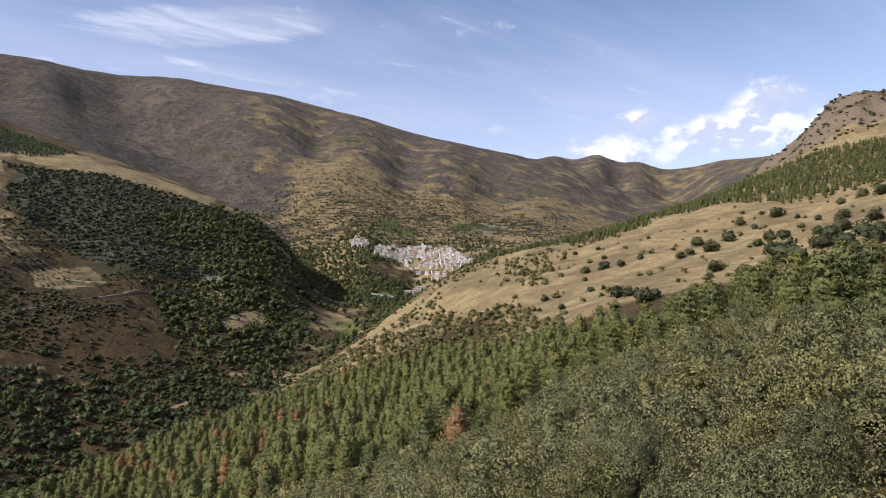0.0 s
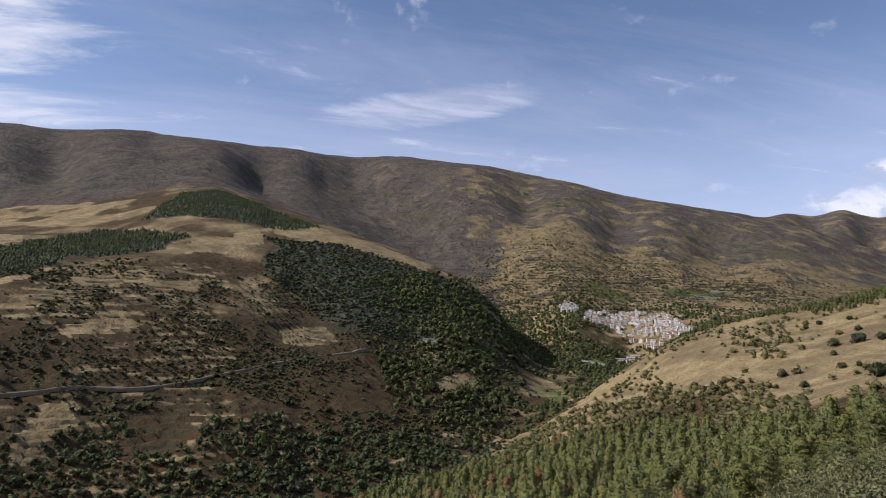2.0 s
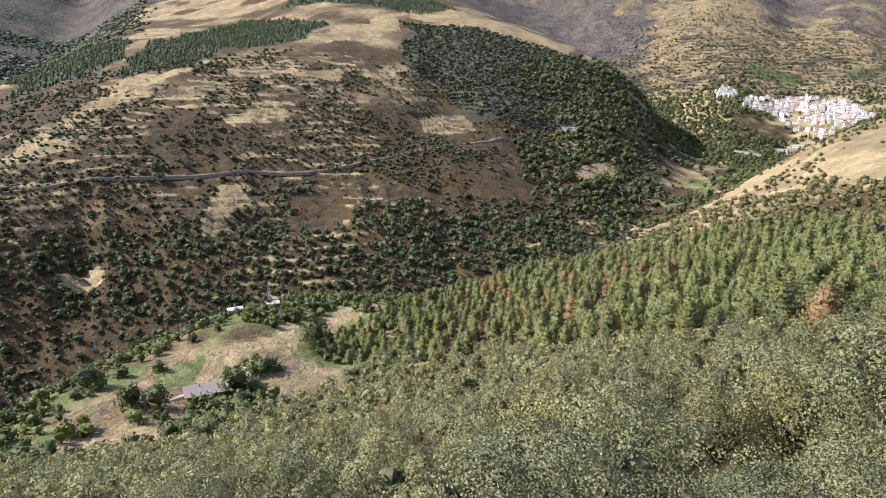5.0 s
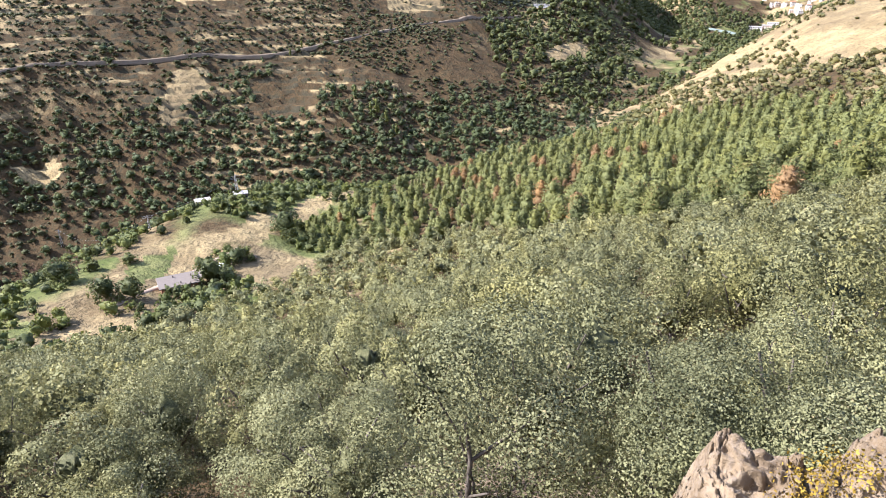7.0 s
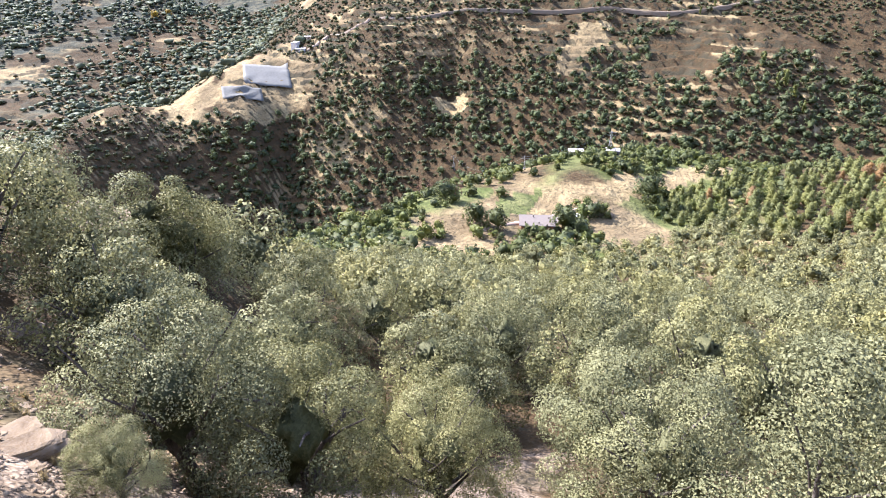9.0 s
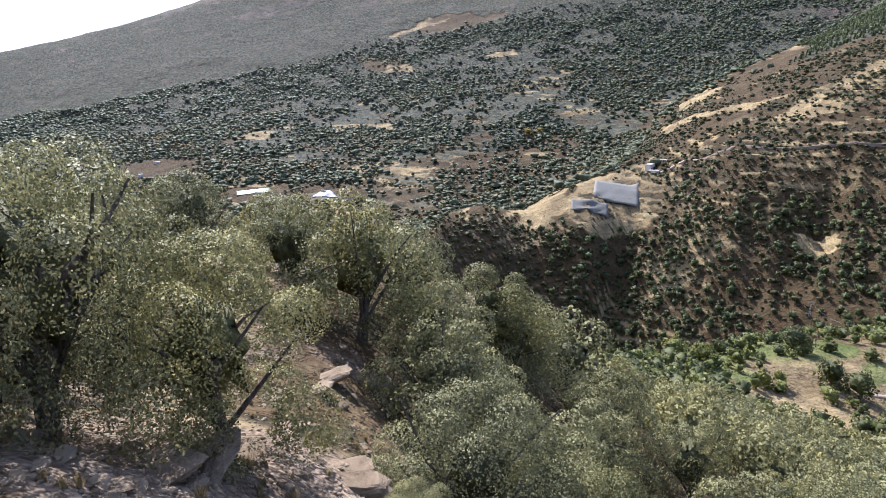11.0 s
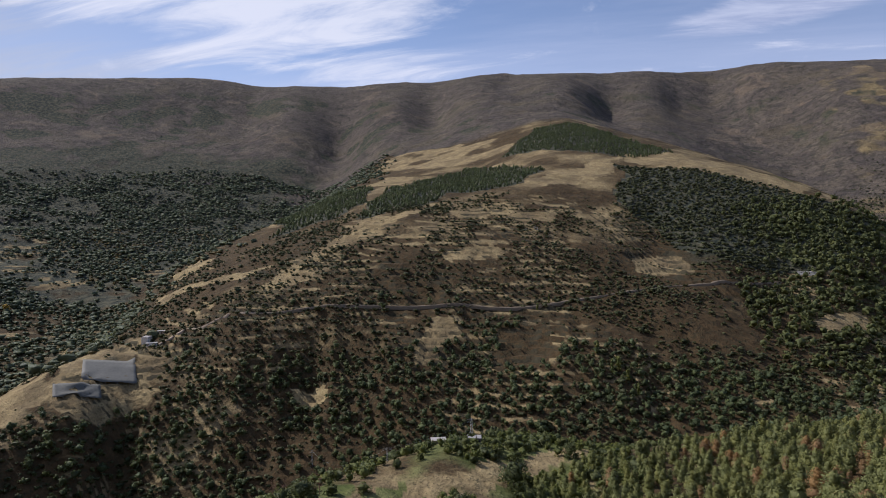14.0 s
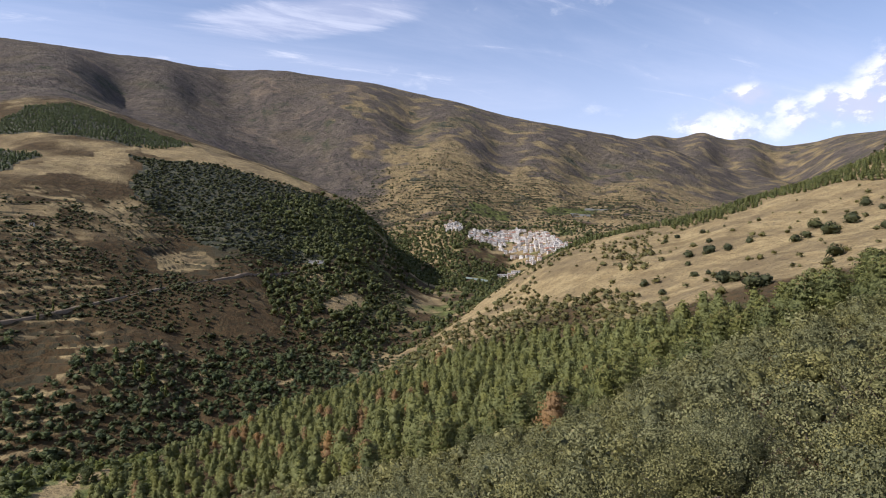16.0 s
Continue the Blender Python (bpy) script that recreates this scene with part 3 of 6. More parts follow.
def cover(x, y, z):
    """How much of soil, straw, heath, wood, meadow and rock lies on the ground."""
    r, h = np.hypot(x, y), heading_of(x, y)
    n1, n2 = fbm(x, y, 60, 4, 40), fbm(x, y, 260, 4, 44)
    one = np.ones_like(r)
    straw, heath, wood, meadow, rock = (0 * one for _ in range(5))
    # the near side: oak wood floor, then the bare hill, then the shelf with its fields
    bare = smooth(240, 300, r) * smooth(30, 44, h) * (1 - smooth(900, 1000, r))
    straw = np.maximum(straw, bare * (0.80 + 0.7 * n1))
    straw = np.maximum(straw, smooth(340, 400, r) * (1 - smooth(640, 680, r)) * smooth(14, 20, h) * (1.0 + 0.6 * n1))
    shelf = smooth(118, 150, r) * (1 - smooth(300, 330, r)) * smooth(-52, -44, h) * smooth(4, -3, h)
    straw = np.maximum(straw, shelf * (0.75 + 0.7 * n1))
    meadow = np.maximum(meadow, shelf * (0.42 + 1.1 * fbm(x, y, 34, 3, 19)))
    crag = oval(x, y, 1010, 470, 190, 130, 0, 0.4)
    rock = np.maximum(rock, crag * (0.85 + 0.9 * fbm(x, y, 40, 3, 5)))
    # the spur across the river
    spur = smooth(360, 420, r) * smooth(24, 18, h) * smooth(-68, -60, h)
    brow = smooth(-70, 20, z + 18 * n2) * spur * (1 - smooth(1900, 2300, r))
    straw = np.maximum(straw, brow * (0.36 + 0.45 * n1 + 0.25 * n2))
    straw = np.maximum(straw, spur * (1 - smooth(1000, 1200, r)) * (0.8 * n1 - 0.08))
    strips = z / 8.0 + 0.9 * fbm(x, y, 90, 2, 73)
    strips = smooth(0.62, 0.74, strips - np.floor(strips)) * smooth(0.0, 0.2, fbm(x, y, 110, 3, 74))
    straw = np.maximum(straw, spur * (1 - smooth(950, 1100, r)) * strips * 0.8)
    # heath on the high slopes
    high = np.maximum(smooth(1750, 2200, r), smooth(1600, 1800, r) * smooth(2, 14, h))
    heath = np.maximum(heath, high)
    north = smooth(16, 22, h) * smooth(1350, 1500, r) * (1 - smooth(2300, 3000, r))
    straw = np.maximum(straw, north * (0.92 + 1.1 * n1 + 0.3 * n2))
    straw = np.maximum(straw, high * smooth(8, 18, h) * (0.33 + 0.8 * n1 + 0.2 * n2) * smooth(1500, 2600, r))
    # woods on the western side
    west = smooth(-24, -34, h) * smooth(560, 760, r) * (1 - oval(x, y, -430, 800, 420, 260, 60, 0.3))
    line = 330 + 120 * n2
    wood = np.maximum(wood, west * smooth(line + 130, line - 130, z) * smooth(850, 1000, r) * (0.35 + 0.6 * smooth(1250, 1700, r) + 0.9 * n1))
    ledge = z / 13.0 + 1.3 * fbm(x, y, 130, 2, 75)
    ledge = smooth(0.60, 0.72, ledge - np.floor(ledge)) * smooth(0.02, 0.2, fbm(x, y, 120, 3, 76)) * west * (1 - smooth(1700, 2300, r))
    wood = wood * (1 - ledge)
    straw = np.maximum(straw, np.maximum(ledge, west * (1 - smooth(1700, 2100, r)) * (0.36 + 1.0 * n1)))
    flats = smooth(8, 13, h) * smooth(40, 36, h) * smooth(700, 800, r) * (1 - smooth(1550, 1750, r))
    meadow = np.maximum(meadow, flats * (0.15 + 1.1 * fbm(x, y, 45, 3, 53)))
    straw = np.maximum(straw, flats * (0.40 + 1.2 * fbm(x, y, 38, 3, 54)))
    # shrubs keep to the gullies of the high slopes, grass and bare stone to the ribs between
    g = ridged(x + 40 * vnoise(x / 150, y / 150, 2), y, 210, 5, 63)
    wood = np.maximum(wood, high * smooth(0.26, 0.02, g) * smooth(900, 600, z) * (0.30 + 0.7 * smooth(-10, -40, h) + 0.8 * n1))
    rock = np.maximum(rock, high * smooth(0.5, 0.72, g + 0.3 * n1) * smooth(150, 400, z) * 0.55)
    masks = [(oval(x, y, *o[:5], 0.12), o[5]) for o in FIELDS] + [(plot_mask(x, y, c), kind) for kind, c in PLOTS]
    for f, kind in masks:
        if kind == "b":
            straw = np.maximum(straw * (1 - f), f * (0.58 + 0.9 * n1))
            wood, meadow, heath = wood * (1 - f), meadow * (1 - f), heath * (1 - f)
        elif kind == "s":
            straw = np.maximum(straw, 1.2 * f)
            wood, meadow, heath = wood * (1 - f), meadow * (1 - f), heath * (1 - f)
        elif kind == "e":
            straw, wood, heath, meadow = straw * (1 - f), wood * (1 - f), heath * (1 - f), meadow * (1 - f)
        elif kind == "g":
            meadow = np.maximum(meadow, 1.2 * f)
            wood = wood * (1 - f)
        elif kind == "w":
            wood = np.maximum(wood, 1.1 * f)
            straw = straw * (1 - f)
    # bare stone near the lookout
    rock = np.maximum(rock, (1 - smooth(2.0, 34, r)) * (0.52 + 0.8 * fbm(x, y, 2.2, 4, 61)))
    straw = np.maximum(straw, (1 - smooth(30, 44, r)) * smooth(-50, -60, h) * (0.38 + 0.8 * fbm(x, y, 3.0, 3, 62)))
    return straw, heath, wood, meadow, rock, ground_z(x, y, True)


def make_land():
    head = np.radians(np.concatenate([np.arange(-106, 80, 0.34), np.arange(80, 254, 3.0)]))
    r = np.concatenate([np.geomspace(0.03, 60, 130)[:-1], np.geomspace(60, 330, 80)[:-1], np.geomspace(330, 700, 110)[:-1], np.geomspace(700, 1350, 90)[:-1], np.geomspace(1350, 2300, 110)[:-1], np.geomspace(2300, 4960, 100)])
    R, Hd = np.meshgrid(r, head, indexing="ij")
    X, Y = R * np.sin(Hd), R * np.cos(Hd)
    Z = ground_z(X, Y)
    nr, nh = R.shape
    i, j = np.meshgrid(np.arange(nr - 1), np.arange(nh), indexing="ij")
    k = (j + 1) % nh
    quads = np.stack([i * nh + j, (i + 1) * nh + j, (i + 1) * nh + k, i * nh + k], -1).reshape(-1, 4)[:, ::-1]
    verts = np.stack([X, Y, Z], -1).reshape(-1, 3)
    me = mesh_of("ground", verts, quads, land_material())
    straw, heath, wood, meadow, rock, steps = cover(X.ravel(), Y.ravel(), Z.ravel())
    z0 = np.zeros_like(straw)
    for name, cols in (("cover_a", (steps, straw, heath, z0 + 1)), ("cover_b", (wood, meadow, rock, z0 + 1))):
        at = me.attributes.new(name, "FLOAT_COLOR", "POINT")
        at.data.foreach_set("color", np.clip(np.stack(cols, -1), 0, 1).astype(np.float32).ravel())
    me.polygons.foreach_set("use_smooth", np.ones(len(me.polygons), bool))
    return tagged(new("ground", me), "dry mountain valley with straw slopes, woods and heath", "ground", kind="structure")


make_land()


# ---------------------------------------------------------------- plants
rng = np.random.default_rng(7)


def leaf_material(name, dark, light, dry=None, gloss=0.35):
    m = bpy.data.materials.new(name)
    m.use_nodes = True
    nt = Nodes(m.node_tree)
    tint = nt.add("ShaderNodeAttribute", attribute_name="tint").outputs["Fac"]
    own = nt.tree.nodes.new("ShaderNodeObjectInfo").outputs["Random"]
    where = nt.tree.nodes.new("ShaderNodeNewGeometry").outputs["Position"]
    blot = nt.noise(where, 0.3, 3, 0.6)
    leafy = nt.noise(where, 3.2, 5, 0.75)
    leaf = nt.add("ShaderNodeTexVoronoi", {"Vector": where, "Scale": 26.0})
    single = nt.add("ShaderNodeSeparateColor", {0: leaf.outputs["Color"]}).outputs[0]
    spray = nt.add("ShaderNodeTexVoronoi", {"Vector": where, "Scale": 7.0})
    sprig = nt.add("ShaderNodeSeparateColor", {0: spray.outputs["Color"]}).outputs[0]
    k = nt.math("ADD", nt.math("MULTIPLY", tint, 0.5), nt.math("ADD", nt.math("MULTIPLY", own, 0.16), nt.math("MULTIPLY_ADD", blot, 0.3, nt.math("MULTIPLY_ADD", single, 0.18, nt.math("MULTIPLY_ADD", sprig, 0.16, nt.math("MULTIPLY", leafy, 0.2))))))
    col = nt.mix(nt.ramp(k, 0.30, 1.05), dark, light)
    warm = nt.math("MULTIPLY_ADD", own, 0.35, nt.ramp(nt.noise(where, 0.17, 2, 0.5), 0.42, 0.62))
    col = nt.mix(nt.math("MULTIPLY", warm, 0.55), col, nt.mix(1.0, col, (1.10, 1.0, 0.66), "MULTIPLY"))
    # tints below zero turn near-black, for shade painted on crown insides
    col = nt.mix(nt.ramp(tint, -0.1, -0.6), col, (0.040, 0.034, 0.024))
    if dry:
        col = nt.mix(nt.ramp(tint, 0.95, 1.0, 0, 0.7), col, dry)
    b = nt.add("ShaderNodeBsdfPrincipled", {"Base Color": col, "Roughness": 0.6, "Specular IOR Level": gloss})
    bump(nt, b, nt.math("ADD", nt.math("MULTIPLY", leafy, 0.3), nt.math("MULTIPLY", leaf.outputs["Distance"], 0.5)), 0.6, 0.035)
    t = nt.add("ShaderNodeBsdfTranslucent", {"Color": col})
    mixed = nt.add("ShaderNodeMixShader", {0: 0.28, 1: b.outputs[0], 2: t.outputs[0]})
    o = nt.tree.nodes.new("ShaderNodeOutputMaterial")
    nt.tree.links.new(mixed.outputs[0], o.inputs[0])
    return m


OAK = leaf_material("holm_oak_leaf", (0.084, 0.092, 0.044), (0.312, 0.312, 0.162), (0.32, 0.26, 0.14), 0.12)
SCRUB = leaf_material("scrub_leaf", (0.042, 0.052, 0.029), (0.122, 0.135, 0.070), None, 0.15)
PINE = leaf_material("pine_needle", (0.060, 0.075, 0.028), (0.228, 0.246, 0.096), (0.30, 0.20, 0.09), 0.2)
# bluer and lighter than the other leaves: valley haze painted into the colour
BLUEWOOD = leaf_material("hazed_chestnut_leaf", (0.056, 0.078, 0.060), (0.162, 0.188, 0.122), None, 0.1)
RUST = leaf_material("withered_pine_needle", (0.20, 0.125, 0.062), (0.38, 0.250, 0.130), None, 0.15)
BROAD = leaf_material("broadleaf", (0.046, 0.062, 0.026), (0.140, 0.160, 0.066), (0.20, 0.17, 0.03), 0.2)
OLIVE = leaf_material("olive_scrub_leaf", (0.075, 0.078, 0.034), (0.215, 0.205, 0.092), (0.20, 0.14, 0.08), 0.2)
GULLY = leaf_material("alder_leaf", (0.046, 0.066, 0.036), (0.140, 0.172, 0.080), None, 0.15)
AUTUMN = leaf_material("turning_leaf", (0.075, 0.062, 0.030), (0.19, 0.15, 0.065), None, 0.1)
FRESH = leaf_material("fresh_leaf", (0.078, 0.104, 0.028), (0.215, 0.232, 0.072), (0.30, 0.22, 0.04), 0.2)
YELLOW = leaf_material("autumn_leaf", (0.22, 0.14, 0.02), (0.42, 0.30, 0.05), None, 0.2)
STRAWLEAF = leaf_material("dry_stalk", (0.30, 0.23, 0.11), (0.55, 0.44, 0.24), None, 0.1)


def bark_material():
    m, nt, b, where = shader("bark", 0.95, 0.1)
    n = nt.noise(nt.add("ShaderNodeMapping", {"Vector": where, "Scale": (14, 14, 3)}).outputs[0], 1.0, 6, 0.65)
    nt.tree.links.new(nt.mix(nt.ramp(n, 0.3, 0.7), (0.045, 0.036, 0.028), (0.17, 0.145, 0.12)), b.inputs["Base Color"])
    bump(nt, b, n, 0.7, 0.02)
    return m


BARK = bark_material()


def unit(v):
    return v / (np.linalg.norm(v, axis=-1, keepdims=True) + 1e-9)


def cards(points, ways, length, width, spread=0.55):
    """Small leaf faces at points, roughly across ways, each slightly folded to its own side."""
    n = len(points)
    nor = unit(ways + spread * rng.normal(size=(n, 3)))
    u = unit(np.cross(nor, rng.normal(size=(n, 3))))
    v = np.cross(nor, u)
    L = (length * rng.uniform(0.65, 1.35, n))[:, None]
    W = (width * rng.uniform(0.65, 1.35, n))[:, None]
    verts = np.stack([points - u * L, points + v * W + u * L * 0.15, points + u * L, points - v * W + u * L * 0.1], 1).reshape(-1, 3)
    quads = np.arange(4 * n).reshape(n, 4)
    return verts, quads


def ico(level):
    bm = bmesh.new()
    bmesh.ops.create_icosphere(bm, subdivisions=level, radius=1.0)
    v = np.array([p.co[:] for p in bm.verts])
    f = np.array([[p.index for p in q.verts] for q in bm.faces])
    bm.free()
    return v, f


ICO = {1: ico(1), 2: ico(2), 3: ico(3)}


def lobed_crown(n, height, radius, lobes, length, width, base=0.12, core=2, fill=0.6, hollow=0.72, uneven=0.2, fresh=0.13, tight=1.0, inside=0.2, puff=(0.26, 0.48)):
    """A crown of single leaf faces that stand in lobes round a core tinted dark as inner shade: corners, triangles,
    tint and normals.
    """
    a = np.arange(lobes) * 2.39996 + rng.uniform(-0.5, 0.5, lobes)
    lift = np.clip((np.arange(lobes) + 0.5) / lobes + rng.normal(0, 0.08, lobes), 0, 1)
    reach = radius * np.sqrt(np.clip(1 - (lift * 1.25 - 0.42) ** 2 * 1.25, 0.02, 1)) * rng.uniform(0.5, 0.86, lobes) * tight
    size = radius * rng.uniform(*puff, lobes)
    mid = np.stack([reach * np.cos(a), reach * np.sin(a), height * (base + (0.97 - base) * lift) - size * 0.55], 1)
    shade = rng.uniform(0.15, 0.85, lobes)
    parts_v, parts_f, parts_t, parts_n, at = [], [], [], [], 0
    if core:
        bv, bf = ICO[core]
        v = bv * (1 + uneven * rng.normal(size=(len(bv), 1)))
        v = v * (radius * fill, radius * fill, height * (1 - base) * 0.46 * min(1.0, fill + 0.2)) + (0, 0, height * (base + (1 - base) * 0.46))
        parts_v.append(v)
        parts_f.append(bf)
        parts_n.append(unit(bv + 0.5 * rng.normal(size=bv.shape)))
        # a low tint paints the shade inside the crown
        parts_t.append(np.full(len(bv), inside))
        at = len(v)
    if n:
        pick = rng.choice(lobes, n * 3, p=size ** 2 / (size ** 2).sum())
        way = unit(rng.normal(size=(len(pick), 3)) + (0, 0, 0.3))
        p = mid[pick] + way * size[pick][:, None] * rng.uniform(hollow, 1.06, len(pick))[:, None]
        inner = np.min(np.linalg.norm(p[:, None] - mid[None], axis=2) / size[None], 1)
        keep = np.where((inner > hollow * 0.9) & (p[:, 2] > height * 0.02))[0][:n]
        p, way, pick = p[keep], way[keep], pick[keep]
        v, q = cards(p, way, length, width)
        parts_v.append(v)
        parts_f.append(np.vstack([q[:, (0, 2, 1)], q[:, (0, 3, 2)]]) + at)
        whole = unit((p - (0, 0, height * 0.4)) / (radius, radius, height * 0.6))
        parts_n.append(np.repeat(unit(0.8 * way + 0.35 * whole + 0.36 * rng.normal(size=way.shape)), 4, 0))
        parts_t.append(np.repeat(np.clip(shade[pick] + fresh * rng.normal(size=len(p)), 0, 1), 4))
    return np.vstack(parts_v), np.vstack(parts_f), np.concatenate(parts_t), np.vstack(parts_n)


def pine_crown(n, height, radius, length, width, core=True):
    """Whorls of upswept needle sprays, tinted lighter upwards as if lit, round an inner cone tinted dark as shade."""
    t = rng.uniform(0.0, 1, n) ** 0.75
    whorl = np.round(t * 9) / 9
    t = np.clip(whorl + rng.normal(0, 0.02, n), 0, 1.02)
    a = rng.uniform(0, 2 * np.pi, n)
    arms = np.round(a * 6 / (2 * np.pi) + whorl * 5.3) * 2 * np.pi / 6 - whorl * 5.3
    a = np.where(rng.random(n) < 0.75, arms + rng.normal(0, 0.2, n), a)
    swell = 1 + 0.25 * np.sin(3 * a + 40 * whorl) + 0.15 * np.sin(17 * whorl)
    shape = 1.5 * (t + 0.14) ** 0.45 * np.clip(1.06 - t, 0.02, 1) ** 0.75 * swell
    d = radius * shape * rng.uniform(0.5, 1.08, n)
    p = np.stack([d * np.cos(a), d * np.sin(a), height * (0.10 + 0.88 * t) + 0.16 * d - 0.02 * height], 1)
    out = np.stack([np.cos(a), np.sin(a), np.full(n, 0.55)], 1)
    v, q = cards(p, out * (0.6, 0.6, 1.3), length, width, 0.5)
    f = np.vstack([q[:, (0, 2, 1)], q[:, (0, 3, 2)]])
    nor = unit(np.repeat(out, 4, 0) + 0.4 * np.repeat(rng.normal(size=out.shape), 4, 0))
    # top light and foot shade are painted into the tint
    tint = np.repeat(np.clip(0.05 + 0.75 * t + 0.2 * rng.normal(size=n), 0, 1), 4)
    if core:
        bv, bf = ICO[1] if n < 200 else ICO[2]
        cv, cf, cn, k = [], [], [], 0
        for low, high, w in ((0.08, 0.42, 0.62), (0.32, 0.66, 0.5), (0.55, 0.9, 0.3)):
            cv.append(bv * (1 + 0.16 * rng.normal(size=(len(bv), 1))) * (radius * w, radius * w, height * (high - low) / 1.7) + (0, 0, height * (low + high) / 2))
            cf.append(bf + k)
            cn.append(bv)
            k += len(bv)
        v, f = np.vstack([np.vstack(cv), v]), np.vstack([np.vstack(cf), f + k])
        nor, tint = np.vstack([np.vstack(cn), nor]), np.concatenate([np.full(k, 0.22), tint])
    return v, f, tint, nor


def tube(path, radii, sides=6):
    path, radii = np.asarray(path, float), np.asarray(radii, float)
    along = unit(np.gradient(path, axis=0))
    u = unit(np.cross(along, (0.31, 0.87, 0.2)))
    v = np.cross(along, u)
    a = np.arange(sides) * 2 * np.pi / sides
    ring = path[:, None] + radii[:, None, None] * (np.cos(a)[None, :, None] * u[:, None] + np.sin(a)[None, :, None] * v[:, None])
    n = len(path)
    i, j = np.meshgrid(np.arange(n - 1), np.arange(sides), indexing="ij")
    k = (j + 1) % sides
    quads = np.stack([i * sides + j, i * sides + k, (i + 1) * sides + k, (i + 1) * sides + j], -1).reshape(-1, 4)
    return ring.reshape(-1, 3), quads


def joined(pieces):
    verts, faces, at = [], [], 0
    for v, f in pieces:
        verts.append(v)
        faces.append(f + at)
        at += len(v)
    return np.vstack(verts), np.vstack(faces)


def wood_of(height, radius, girth, limbs, sides=6, low=0.12):
    """A leaning trunk that forks into crooked limbs."""
    steps = np.linspace(0, 1, 6)[:, None]
    lean = rng.normal(0, 0.10, 3) * (1, 1, 0) * height
    stem = steps * (0, 0, height * 0.62) + lean * steps ** 1.5 + rng.normal(0, 0.03, (6, 3)) * (1, 1, 0)
    stem[0] = (0, 0, -0.35)
    out = [tube(stem, girth * np.linspace(1.25, 0.45, 6), sides)]
    for k in range(limbs):
        a = 2 * np.pi * (k + rng.random() * 0.7) / limbs
        start = stem[1 + k % 4]
        tip = np.array([math.cos(a) * radius * rng.uniform(0.55, 0.85), math.sin(a) * radius * rng.uniform(0.55, 0.85), height * rng.uniform(low + 0.35, 0.88)])
        s = np.linspace(0, 1, 5)[:, None]
        bend = start + (tip - start) * s + np.sin(s * np.pi) * rng.normal(0, 0.10 * radius, 3) + (0, 0, 0.1) * s
        out.append(tube(bend, girth * np.linspace(0.5, 0.12, 5), max(4, sides - 1)))
    return out


def tree_thing(name, wood, leaf, material, label, category, group=""):
    root = new(name)
    for k, piece in enumerate(wood):
        part("limb" if k else "trunk", mesh_of("limb" if k else "trunk", *piece, BARK), root)
    part("crown", mesh_of("crown", leaf[0], leaf[1], material, leaf[2], leaf[3]), root)
    return tagged(root, label, category, group)


def spread_out(template, rows, settle=0.08):
    """Copies of the templates in turn at x, y, size; the first use moves the template itself."""
    for k, (x, y, s) in enumerate(rows):
        ob = template[k % len(template)]
        z = float(ground_z(x, y)) - settle * s
        m = Matrix.LocRotScale((x, y, z), Euler((rng.normal(0, 0.05), rng.normal(0, 0.05), rng.uniform(0, 6.28))), (s * rng.uniform(0.9, 1.1), s * rng.uniform(0.9, 1.1), s))
        if k < len(template):
            ob.matrix_basis = m
        else:
            base = template[k % len(template)]
            made = copy_thing(base, Matrix())
            made.matrix_basis = m


def massed(name, leafs, rows, material, label, category, settle=0.1):
    """One object of many plants, for what nobody could count. rows: x, y, size, spread, tint."""
    verts, faces, tints, normals, at = [], [], [], [], 0
    rows = np.asarray(rows, float)
    z = ground_z(rows[:, 0], rows[:, 1])
    turn = rng.uniform(0, 6.28, len(rows))
    for k, (x, y, s, w, t) in enumerate(rows):
        v, f, tn, nn = leafs[k % len(leafs)]
        c, n = math.cos(turn[k]), math.sin(turn[k])
        verts.append(np.stack([(v[:, 0] * c - v[:, 1] * n) * w + x, (v[:, 0] * n + v[:, 1] * c) * w + y, v[:, 2] * s + z[k] - settle * s], 1))
        normals.append(np.stack([nn[:, 0] * c - nn[:, 1] * n, nn[:, 0] * n + nn[:, 1] * c, nn[:, 2]], 1))
        faces.append(f + at)
        tints.append(np.clip(tn * 0.6 + t * 0.4, 0, 1))
        at += len(v)
    me = mesh_of(name, np.vstack(verts), np.vstack(faces), material, np.concatenate(tints), np.vstack(normals))
    return tagged(new(name, me), label, category, kind="stuff")


NETS = [(-440, 440, 46, 50), (-431, 396, 36, 30), (-1074, 361, 50, 50), (-1150, 250, 50, 50), (1240, 1560, 45, 30), (1120, 1480, 40, 28), (560, 1060, 34, 26)]


def under_nets(x, y):
    f = np.zeros_like(x)
    for cx, cy, a, b in NETS:
        f = np.maximum(f, 1.0 * (((x - cx) / a) ** 2 + ((y - cy) / b) ** 2 < 0.8))
    return f


def strewn(x0, x1, y0, y1, gap, chance):
    """Jittered grid points kept by a chance that depends on the place."""
    gx, gy = np.meshgrid(np.arange(x0, x1, gap), np.arange(y0, y1, gap))
    x = (gx + rng.uniform(-0.48, 0.48, gx.shape) * gap).ravel()
    y = (gy + rng.uniform(-0.48, 0.48, gy.shape) * gap).ravel()
    keep = (rng.random(len(x)) < chance(x, y)) & (under_nets(x, y) < 0.5)
    return x[keep], y[keep]


